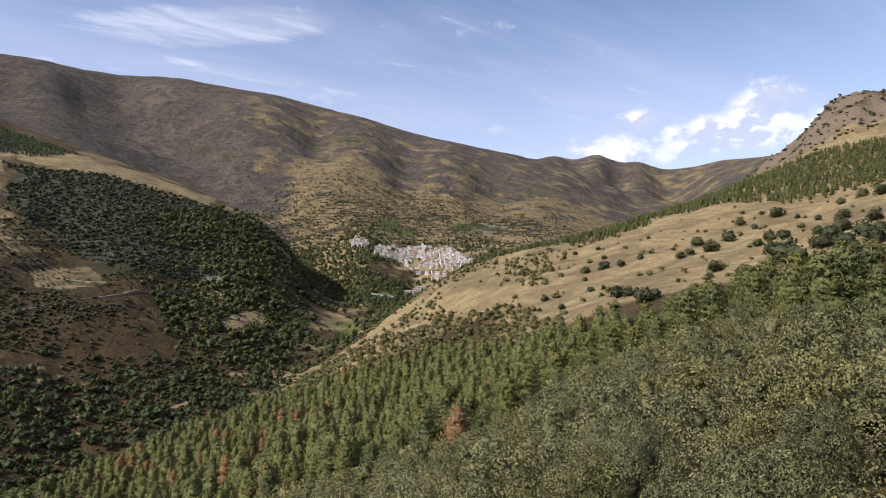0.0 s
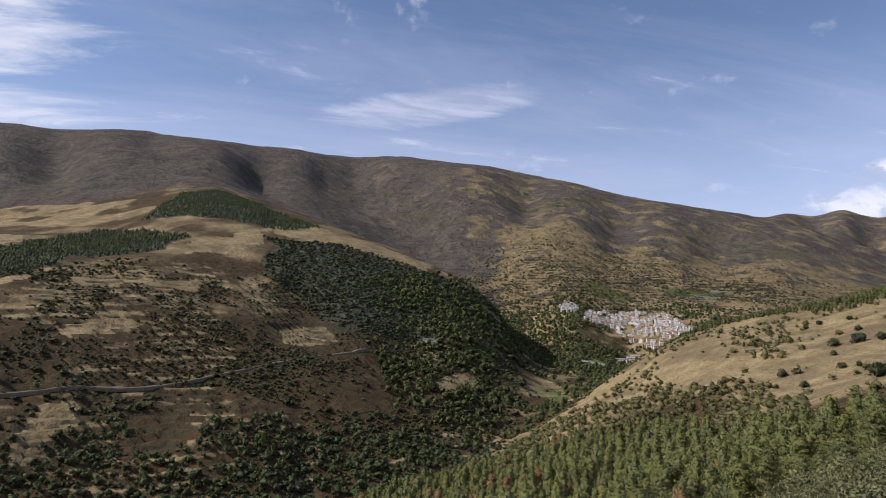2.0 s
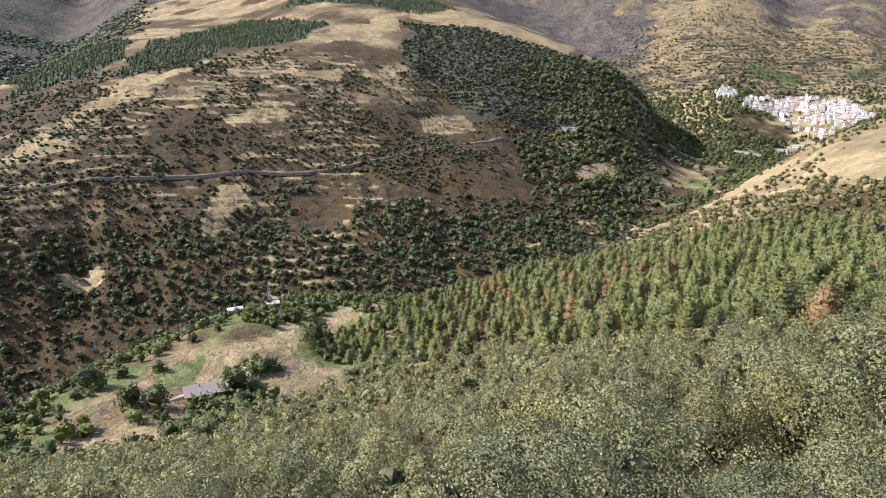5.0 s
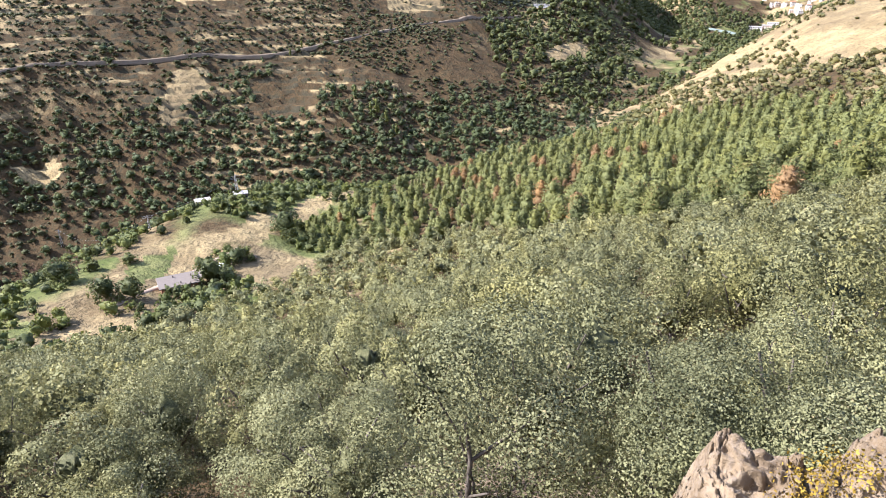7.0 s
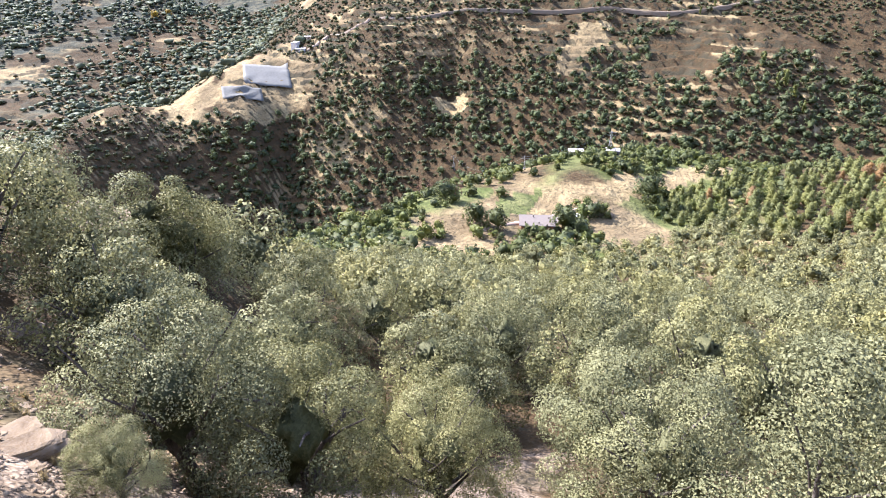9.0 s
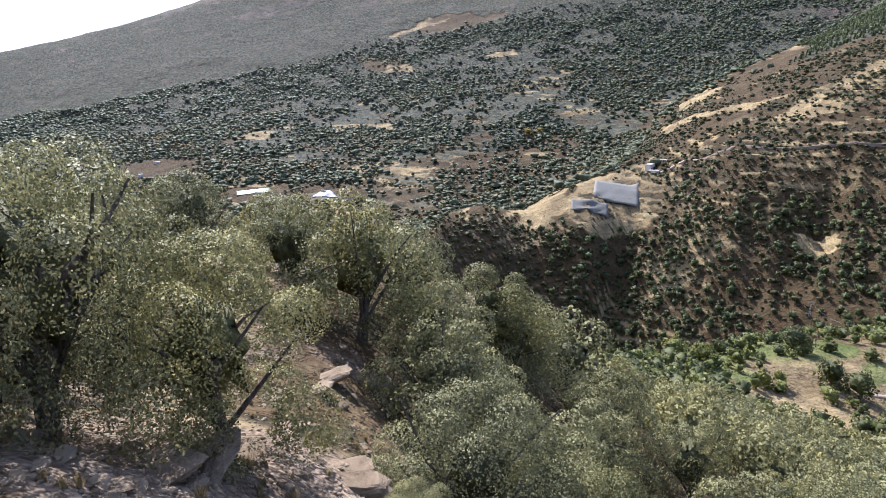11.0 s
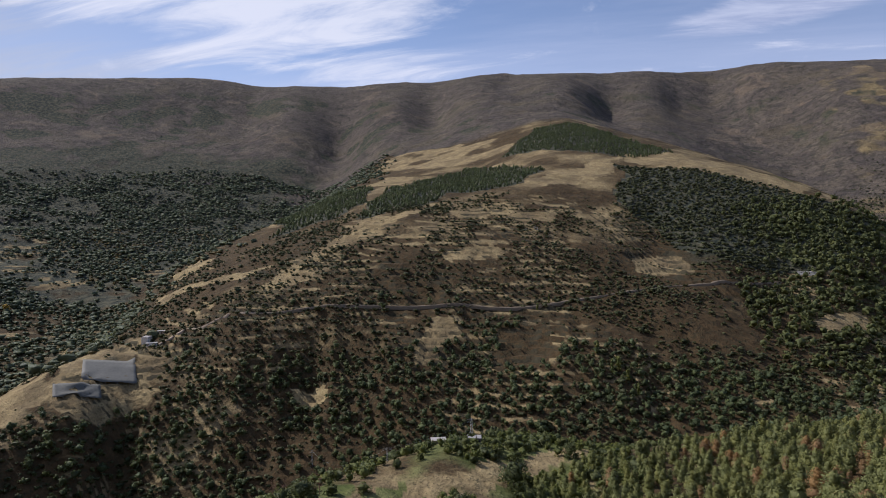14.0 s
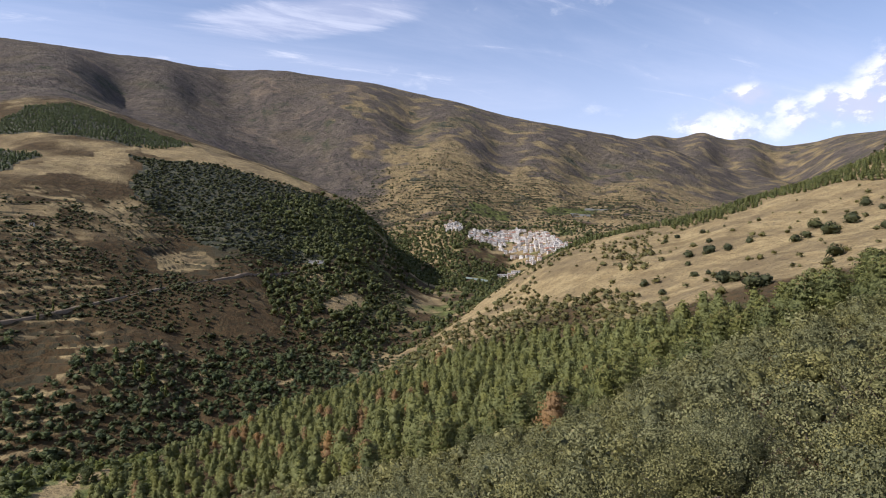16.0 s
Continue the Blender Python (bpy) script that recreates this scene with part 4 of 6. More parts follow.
def in_fields(x, y, kinds="seg"):
    f = np.zeros_like(x)
    for cx, cy, rx, ry, turn, kind in FIELDS:
        if kind in kinds:
            f = np.maximum(f, oval(x, y, cx, cy, rx, ry, turn, 0.15))
    for kind, corners in PLOTS:
        if kind in kinds:
            f = np.maximum(f, plot_mask(x, y, corners))
    return f


def sector(h, r, h0, h1, r0, r1, dh=1.5, dr=0.05):
    return smooth(h0 - dh, h0 + dh, h) * smooth(h1 + dh, h1 - dh, h) * smooth(r0 * (1 - dr), r0 * (1 + dr), r) * smooth(r1 * (1 + dr), r1 * (1 - dr), r)


def polar(x, y):
    return heading_of(x, y), np.hypot(x, y)


# where the pine wood of the near slope begins and ends, by heading
PINE_H = [-9, 3, 10, 17, 24, 30, 37, 44, 50, 56, 62, 70, 80]
PINE_IN = [196, 178, 166, 150, 134, 124, 116, 116, 108, 100, 88, 70, 60]
PINE_OUT = [215, 282, 318, 350, 368, 338, 285, 236, 200, 165, 135, 112, 100]


def pine_zone(x, y):
    h, r = polar(x, y)
    a, b = np.interp(h, PINE_H, PINE_IN), np.interp(h, PINE_H, PINE_OUT)
    wob = 14 * vnoise(x / 30, y / 30, 5)
    return (r > a + wob) & (r < b) & (h > -9) & (h < 78)


def oak_zone(x, y):
    h, r = polar(x, y)
    edge = np.interp(h, [-60, -45, -34, -22, -14, -6, 0, 6], [60, 90, 118, 138, 150, 185, 235, 262])
    a = np.interp(h, PINE_H, PINE_IN) + 14 * vnoise(x / 30, y / 30, 5)
    inner = np.where(h < -2, edge, np.minimum(np.where(h < 4, edge, 999), a + 6))
    return (r < inner) & (h > -58) & (h < 80)


# --- holm oaks close to the lookout, each a thing of its own
def oak_template(n, leaf, count, sides, limbs, group, core=3):
    made = []
    for k in range(count):
        hgt, rad = rng.uniform(3.5, 4.1), rng.uniform(1.9, 2.2)
        wood = wood_of(hgt, rad, 0.13, limbs, sides)
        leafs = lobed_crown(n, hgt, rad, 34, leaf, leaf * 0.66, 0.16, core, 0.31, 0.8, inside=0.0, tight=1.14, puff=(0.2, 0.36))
        made.append(tree_thing("holm_oak", wood, leafs, OAK, "grey-green holm oak with a dense rounded crown", "tree", group))
    return made


# headings and distances of the oaks round the stony path, then a wood that closes in below
PATH_OAKS = [(-82, 8.6, 0.76), (-95, 8.5, 0.98), (-100, 9.8, 0.8), (-69, 19.5, 1.25), (-65, 23, 1.0), (-75, 21.5, 0.9), (-61, 15.5, 1.0), (-57.5, 9.3, 0.9), (-64.2, 7.4, 0.32),
             (-51, 13, 1.0), (-47, 8.6, 0.8), (-54, 27, 0.85), (-76, 27, 0.95), (-83, 24, 0.85), (-89, 17, 0.9), (-82, 32, 0.7), (-95, 14, 0.9), (-62, 20, 0.9), (-56.5, 17.5, 0.9), (40, 6.4, 1.0), (47, 6.2, 0.9), (34, 6.9, 1.0), (49, 33, 1.15), (47.5, 36, 1.1), (50.6, 31, 1.1), (48.5, 28, 1.1)]
close, middle = [], []
for h, r, s in PATH_OAKS:
    (close if r < 12.3 else middle).append((r * math.sin(radians(h)), r * math.cos(radians(h)), s))
ox, oy = strewn(-75, 100, -10, 105, 4.3, lambda x, y: oak_zone(x, y) * 0.93)
oh, orr = polar(ox, oy)
ok = (orr > 5.0) & ~((oh < -47) & (orr < 18)) & ~((oh > 26) & (oh < 52) & (orr < 4.8))
ox, oy, orr = ox[ok], oy[ok], orr[ok]
osz = rng.uniform(0.7, 1.22, len(ox))
close += [(x, y, s * 0.9) for x, y, s, r in zip(ox, oy, osz, orr) if r < 11]
middle += [(x, y, s) for x, y, s, r in zip(ox, oy, osz, orr) if 11 <= r < 30]
outer = [(x, y, s) for x, y, s, r in zip(ox, oy, osz, orr) if 30 <= r < 56]
rest = [(x, y, s) for x, y, s, r in zip(ox, oy, osz, orr) if r >= 56]
beside = [o for o in close if math.hypot(o[0], o[1]) < 7.9]
close = [o for o in close if math.hypot(o[0], o[1]) >= 7.9]
spread_out(oak_template(76000, 0.0175, 2, 8, 11, "holm oaks below the lookout"), beside)
spread_out(oak_template(40000, 0.025, 2, 8, 11, "holm oaks below the lookout"), close)
spread_out(oak_template(12000, 0.042, 3, 6, 6, "holm oaks below the lookout"), middle)
spread_out(oak_template(2200, 0.094, 4, 4, 3, "holm oaks on the slope", 2), outer[:280])
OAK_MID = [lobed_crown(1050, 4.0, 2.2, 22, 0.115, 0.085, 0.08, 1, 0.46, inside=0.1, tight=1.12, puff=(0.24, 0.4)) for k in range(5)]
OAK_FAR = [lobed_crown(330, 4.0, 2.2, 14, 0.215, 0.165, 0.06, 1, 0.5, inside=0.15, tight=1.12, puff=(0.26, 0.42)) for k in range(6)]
mid_rows = [(x, y, s, s, rng.random()) for x, y, s in outer[280:] + rest]
massed("oak_wood", OAK_MID, mid_rows, OAK, "dense grey-green holm oak wood on the slope", "woodland")
fx, fy = strewn(-130, 260, 20, 280, 4.6, lambda x, y: oak_zone(x, y) * (np.hypot(x, y) > 104) * 0.92)
massed("oak_wood", OAK_FAR, [(x, y, s, s, rng.random()) for x, y, s in zip(fx, fy, rng.uniform(0.75, 1.25, len(fx)))], OAK, "dense grey-green holm oak wood on the slope", "woodland")

# --- pine wood on the slope
px, py = strewn(-50, 330, 15, 400, 5.2, lambda x, y: pine_zone(x, y) * 0.9)
ph, pr = polar(px, py)
order = np.argsort(pr)
px, py, pr, ph = px[order], py[order], pr[order], ph[order]
psz = (0.62 + 0.68 * rng.random(len(px))) * (1 - 0.25 * smooth(14, 2, ph))
wither = rng.random(len(px)) < 0.02 + 0.14 * smooth(30, 14, ph) * smooth(330, 240, pr) * smooth(-0.2, 0.3, vnoise(px / 40, py / 40, 8))
near = (np.arange(len(px)) < 150)
pines = []
for k in range(4):
    wood = wood_of(8.0, 0.9, 0.11, 3, 5, 0.3)
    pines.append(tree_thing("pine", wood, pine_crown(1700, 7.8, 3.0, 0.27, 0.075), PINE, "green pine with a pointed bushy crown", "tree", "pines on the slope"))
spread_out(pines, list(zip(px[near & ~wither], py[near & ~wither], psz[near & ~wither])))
rusty = []
for k in range(2):
    wood = wood_of(7.0, 0.9, 0.1, 3, 5, 0.3)
    rusty.append(tree_thing("pine", wood, pine_crown(700, 7.6, 2.8, 0.27, 0.08), RUST, "withered pine with rust-brown needles", "tree", "withered pines"))
spread_out(rusty, list(zip(px[wither], py[wither], psz[wither] * 1.02))[:190])
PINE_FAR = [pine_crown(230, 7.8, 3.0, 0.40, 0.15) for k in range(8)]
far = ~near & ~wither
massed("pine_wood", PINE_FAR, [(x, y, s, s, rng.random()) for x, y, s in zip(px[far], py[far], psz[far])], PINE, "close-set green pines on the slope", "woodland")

# --- bushes on the bare hill
EAST_BUSHES = [(272, 145, 7.4), (269, 176, 3.8), (254, 169, 2.0), (222, 194, 4.1), (222, 188, 3.1), (206, 166, 4.2), (210, 164, 3.1), (370, 233, 4.7),
               (341, 226, 4.8), (355, 245, 4.1), (332, 234, 3.0), (326, 236, 3.0), (355, 198, 4.3), (338, 195, 3.1), (346, 185, 3.8), (418, 254, 3.9),
               (400, 233, 2.5), (312, 149, 5.2), (328, 152, 4.8), (341, 165, 3.2), (342, 154, 5.0), (324, 136, 5.3), (309, 138, 4.5), (389, 174, 4.1),
               (451, 190, 3.7)]
WEST_BUSHES = [(443, 176, 4.6), (438, 239, 5.3), (398, 192, 2.4), (432, 222, 2.3), (310, 298, 3.2), (312, 283, 4.0), (315, 272, 3.1), (327, 267, 2.7),
               (291, 280, 1.9), (262, 248, 2.1), (236, 244, 2.2), (266, 242, 1.7), (385, 356, 2.2), (383, 380, 2.3), (367, 376, 2.2), (256, 279, 2.8),
               (336, 305, 2.2), (291, 118, 5.0), (281, 122, 3.3), (273, 134, 1.5), (446, 201, 3.1), (271, 140, 5.2), (306, 169, 4.8), (334, 133, 3.1),
               (354, 144, 3.7)]
HILL_BUSHES = EAST_BUSHES + WEST_BUSHES

bushes = []
for k in range(4):
    wood = wood_of(1.5, 0.8, 0.07, 4, 4, 0.1)
    leafs = lobed_crown(420, 1.45, 1.05, 14, 0.10, 0.075, 0.02, fill=0.72, tight=0.95)
    bushes.append(tree_thing("holm_oak_bush", wood, leafs, SCRUB, "dark rounded holm oak bush on dry grass", "bush", "bushes on the bare hill"))
spread_out(bushes, [(x, y, s) for x, y, s in HILL_BUSHES])

# --- scrub and small trees, zone by zone
BUSH = [lobed_crown(30, 2.6, 2.3, 6, 0.50, 0.40, 0.05, 1, 0.78) for k in range(8)]
ROUND = [lobed_crown(80, 6.5, 3.2, 8, 0.62, 0.46, 0.1, 1, 0.7) for k in range(8)]
GROVE = [lobed_crown(34, 6.5, 3.2, 7, 0.95, 0.7, 0.1, 1, 0.72) for k in range(8)]
TALL = [lobed_crown(70, 12.0, 1.8, 12, 0.6, 0.45, 0.08, 1, 0.7) for k in range(5)]
CLUMP = [lobed_crown(7, 5.0, 4.0, 5, 1.05, 0.8, 0.1, 1, 0.85, uneven=0.2) for k in range(8)]
CONE = [pine_crown(14, 8.0, 3.2, 1.4, 0.9) for k in range(5)]


def rows_of(x, y, lo, hi):
    s = rng.uniform(lo, hi, len(x))
    return np.stack([x, y, s, s * rng.uniform(0.85, 1.3, len(x)), rng.random(len(x))], 1)


def on_spur(x, y):
    h, r = polar(x, y)
    n = fbm(x, y, 55, 4, 71, 0.6)
    low = smooth(30, -110, spanned(x, y))
    bare = in_fields(x, y, "seg")
    return sector(h, r, -63, 22, 400, 1000, 2, 0.04) * np.clip(0.24 + 0.62 * low + 0.30 * smooth(-12, -24, h) * smooth(620, 540, r) + 2.2 * n, 0.03, 0.97) * (1 - 0.95 * bare)


x, y = strewn(-620, 400, 160, 1080, 5.2, on_spur)
rows = rows_of(x, y, 0.38, 1.0)
rows[:, 2:4] *= (1 + 0.9 * rng.random((len(rows), 1)) ** 3)
massed("scrub", BUSH, rows, SCRUB, "dark evergreen scrub on the reddish slope", "scrub")


def gullies(x, y):
    h, r = polar(x, y)
    bed = np.interp(r, [425, 455, 510, 570], [-49.0, -47.4, -45.1, -43.4])
    wet = np.exp(-(((h - bed) * 0.0175 * r) / 11.0) ** 2) * smooth(590, 560, r)
    return sector(h, r, -52, 18, 385, 640, 2, 0.04) * smooth(0.0, 0.22, 0.6 * wet - 0.04 - 0.22 * smooth(-26, -34, h) + 0.42 * smooth(610, 510, r) * smooth(-4, -12, h) + 0.3 * smooth(-92, -122, spanned(x, y)) + fbm(x, y, 70, 3, 91)) * (1 - in_fields(x, y)) * 0.9


x, y = strewn(-480, 200, 150, 660, 7.5, gullies)
massed("broadleaf_wood", ROUND, rows_of(x, y, 0.5, 1.2), GULLY, "dark green broadleaf trees in the river gullies", "woodland")


def dark_slope(x, y):
    return in_fields(x, y, "w") * (np.hypot(x, y) < 1250) * (x > -60) * 0.95


x, y = strewn(-40, 420, 780, 1260, 7.0, dark_slope)
massed("oak_wood", BUSH, rows_of(x, y, 0.9, 1.7), SCRUB, "dark holm oak wood on the shaded flank", "woodland")


def plantation(x, y):
    return in_fields(x, y, "w") * (np.hypot(x, y) > np.where(x < -40, 820, 1250)) * 0.95


x, y = strewn(-1050, 120, 800, 1800, 7.4, plantation)
massed("pine_plantation", CONE, rows_of(x, y, 0.5, 0.9), GULLY, "dark green pine plantation on the spur", "woodland")


def crest_pines(x, y):
    h, r = polar(x, y)
    top = np.interp(h, [36, 44, 54, 63, 70, 80], [618, 655, 725, 800, 830, 850])
    low = np.interp(h, [36, 44, 54, 63, 70, 80], [600, 600, 590, 560, 520, 500])
    return (r < top + 25) * (r > low + 40 * vnoise(x / 50, y / 50, 3)) * (h > 36) * (h < 80) * 0.85


x, y = strewn(330, 860, 80, 560, 5.4, crest_pines)
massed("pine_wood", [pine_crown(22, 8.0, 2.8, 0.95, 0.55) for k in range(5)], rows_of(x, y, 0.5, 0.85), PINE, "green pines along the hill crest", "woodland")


def crag_scrub(x, y):
    return oval(x, y, 1000, 450, 170, 120, 0, 0.3) * 0.5


x, y = strewn(780, 1250, 250, 640, 10, crag_scrub)
massed("scrub", BUSH, rows_of(x, y, 0.6, 1.5), SCRUB, "dark bushes scattered over the rocky crag", "scrub")


def hill_scrub(x, y):
    h, r = polar(x, y)
    top = np.interp(h, [10, 14, 20, 24, 29, 32, 37, 41, 44], [400, 440, 472, 482, 456, 462, 415, 352, 290])
    low = (h > 9) * (h < 44) * (r > np.interp(h, PINE_H, PINE_OUT) - 12) * smooth(top + 25, top - 25, r + 40 * fbm(x, y, 40, 3, 33)) * np.clip(0.85 + 1.2 * fbm(x, y, 50, 3, 31), 0, 0.97)
    low = np.maximum(low, sector(h, r, 22, 44, 400, 640, 3, 0.05) * np.clip(0.16 + 0.8 * fbm(x, y, 50, 3, 35), 0.02, 0.6))
    return np.maximum(low, sector(h, r, 34, 75, 250, 600, 2, 0.05) * 0.035)


x, y = strewn(110, 600, 80, 560, 4.6, hill_scrub)
massed("scrub", [lobed_crown(60, 3.0, 2.0, 7, 0.36, 0.27, 0.06, 1, 0.72) for k in range(6)], rows_of(x, y, 0.4, 1.3), OLIVE, "olive green scrub on the hill", "scrub")


def shelf(x, y):
    h, r = polar(x, y)
    e = np.interp(h, [-50, -39, -33, -26, -20, -13, -2, 3.5, 9.7, 16.5, 22], [160, 178, 203, 228, 252, 285, 302, 330, 368, 425, 470])
    rim = smooth(e - 42, e - 14, r) * (r < e + 14) * (h > -50) * (h < 23)
    hedges = (r > 105) * (r < e) * (h > -50) * (h < 2) * ~oak_zone(x, y) * smooth(-0.02, 0.22, fbm(x, y, 26, 3, 17) + 0.25 * smooth(-22, -34, h))
    return np.maximum(rim * 0.75, hedges) * (1 - 0.96 * in_fields(x, y))


x, y = strewn(-170, 190, 70, 460, 4.2, shelf)
half = rng.random(len(x)) < 0.45
massed("hedge", [lobed_crown(90, 3.4, 2.0, 9, 0.33, 0.25, 0.06, 1, 0.7) for k in range(6)], rows_of(x[half], y[half], 0.6, 1.3), BROAD, "green hedges and shrubs round the fields", "hedge")
massed("hedge", [lobed_crown(90, 3.4, 1.9, 9, 0.33, 0.25, 0.06, 1, 0.7) for k in range(6)], rows_of(x[~half], y[~half], 0.6, 1.25), FRESH, "bright green shrubs round the fields", "hedge")


def west_wood(x, y):
    h, r = polar(x, y)
    z = spanned(x, y)
    n = fbm(x, y, 150, 3, 27)
    return sector(h, r, -108, -23, 680, 2600, 2, 0.06) * np.maximum(smooth(-31, -35, h), smooth(1350, 1550, r)) * smooth(470, 170, z + 170 * n) * np.clip(0.80 + 1.6 * n + 0.8 * fbm(x, y, 50, 2, 28), 0.06, 0.98) * (1 - 0.97 * in_fields(x, y)) * (
        1 - oval(x, y, -430, 800, 330, 200, 60, 0.3))


x, y = strewn(-2500, -350, -700, 2100, 9.4, west_wood)
turning = (rng.random(len(x)) < 0.10 + 0.25 * smooth(0.05, 0.3, fbm(x, y, 90, 2, 29))) & (np.hypot(x, y) < 2000)
rows = rows_of(x[~turning], y[~turning], 0.55, 1.2)
rows[:, 2:4] *= 1 + 0.9 * rng.random((len(rows), 1)) ** 2
massed("west_wood", CLUMP, rows, BLUEWOOD, "oak and chestnut woods across the valley, tinted blue-green for haze", "woodland")
massed("west_wood", CLUMP, rows_of(x[turning], y[turning], 0.6, 1.2), AUTUMN, "chestnut trees turning brown among the woods", "woodland")
x, y = strewn(-1700, -350, -400, 1300, 30, lambda a, b: west_wood(a, b) * 0.5)
massed("west_wood", GROVE, rows_of(x, y, 0.8, 1.4), BROAD, "single green trees between the fields", "woodland")


# the built-up ground of the village: main quarter, lower quarter, blocks, hamlet
QUARTERS = [[(655, 1300), (706, 1364), (856, 1402), (864, 1292), (800, 1085), (742, 1078), (770, 1206), (754, 1290), (704, 1296)],
            [(722, 1300), (760, 1290), (772, 1206), (745, 1090), (700, 1085), (716, 1154), (724, 1225)],
            [(622, 1090), (640, 1122), (694, 1112), (690, 1080), (650, 1072)],
            [(634, 1366), (656, 1410), (690, 1440), (684, 1372), (666, 1348)]]


def in_village(x, y):
    out = np.zeros(np.shape(x), bool)
    for q in QUARTERS:
        out |= within(x, y, q)
    return out


def village_wood(x, y):
    h, r = polar(x, y)
    n = fbm(x, y, 110, 3, 37)
    out = in_village(x, y)
    return sector(h, r, 8, 38, 640, 1640, 2, 0.05) * np.clip(0.74 - 0.5 * smooth(17, 12, h) + 1.4 * n, 0.05, 0.97) * (1 - out) * (1 - in_fields(x, y)) * smooth(70, 30, spanned(x, y))


x, y = strewn(120, 1000, 600, 1620, 9.0, village_wood)
massed("valley_wood", GROVE, rows_of(x, y, 0.7, 1.6), BROAD, "green orchards and groves below the village", "woodland")
x, y = strewn(150, 900, 600, 1500, 34, lambda a, b: village_wood(a, b) * 0.5)
massed("valley_wood", TALL, rows_of(x, y, 0.8, 1.3), BROAD, "slender green poplars by the river", "woodland")


def terrace_hedges(x, y):
    h, r = polar(x, y)
    n = fbm(x, y, 160, 3, 47)
    return sector(h, r, 17, 54, 1480, 2600, 2, 0.05) * (0.30 + 0.70 * ground_z(x, y, True)) * np.clip(0.85 + 1.7 * n + 0.35 * smooth(1800, 1500, r), 0.05, 1) * smooth(2800, 1900, r) * (1 - 0.9 * in_fields(x, y))


x, y = strewn(400, 2100, 900, 2400, 7.5, terrace_hedges)
massed("terrace_hedge", CLUMP, rows_of(x, y, 0.35, 1.0), SCRUB, "dark hedges along the old terraces", "hedge")


# ---------------------------------------------------------------- stone
def stone_material(name, dark, light, scale=1.0):
    m, nt, b, where = shader(name, 0.92, 0.2)
    bed = nt.add("ShaderNodeMapping", {"Vector": where, "Rotation": (0.5, 0.25, 0.3), "Scale": (1.0, 1.0, 4.5)}).outputs[0]
    layer = nt.noise(bed, 1.6 * scale, 7, 0.65, 0.4)
    grain = nt.noise(where, 28 * scale, 5, 0.7)
    lichen = nt.ramp(nt.noise(where, 4.5 * scale, 5, 0.6), 0.58, 0.68, 0, 0.6)
    col = nt.mix(nt.ramp(layer, 0.3, 0.7), dark, light)
    col = nt.mix(nt.ramp(grain, 0.4, 0.7, 0, 0.45), col, (0.27, 0.225, 0.178))
    col = nt.mix(lichen, col, (0.20, 0.165, 0.12))
    nt.tree.links.new(col, b.inputs["Base Color"])
    bump(nt, b, nt.math("ADD", nt.math("MULTIPLY", layer, 1.5), nt.math("MULTIPLY", grain, 0.25)), 0.9, 0.06)
    return m


STONE = stone_material("schist", (0.125, 0.086, 0.048), (0.310, 0.236, 0.150))


def boulder_mesh(seed, flat=0.6, detail=4, rough=0.22):
    bm = bmesh.new()
    bmesh.ops.create_icosphere(bm, subdivisions=detail, radius=1.0)
    off = Vector((seed * 7.3, seed * 3.1, seed * 1.7))
    for v in bm.verts:
        p = v.co.copy()
        blocky = Vector([math.copysign(abs(c) ** 0.62, c) for c in p])
        k = 1 + rough * noise.fractal(p * 1.4 + off, 0.9, 2.0, 4) + 0.10 * noise.noise(Vector((p.x, p.y, p.z * 5)) * 1.8 + off)
        step = math.floor((p.z * flat * 6 + 0.8 * noise.noise(p * 2 + off))) / 6
        v.co = Vector((blocky.x * k, blocky.y * k, (0.55 * blocky.z * flat + 0.45 * step) * k))
    me = bpy.data.meshes.new("boulder")
    bm.to_mesh(me)
    bm.free()
    me.materials.append(STONE)
    return me


def at_heading(h, r):
    return r * math.sin(radians(h)), r * math.cos(radians(h))


# the broken rock at the edge of the lookout: elevation of its rim by heading, shaped to fit the camera's view
RIM_H = [26, 30.3, 32.2, 33.2, 34.5, 37.2, 40, 41.2, 41.9, 43.0, 44.4, 45.6, 50, 55, 62]
RIM_E = [-48, -43.8, -40.2, -37.0, -36.5, -36.6, -37.6, -36.5, -37.6, -36.6, -34.8, -32.8, -31.6, -33, -42]


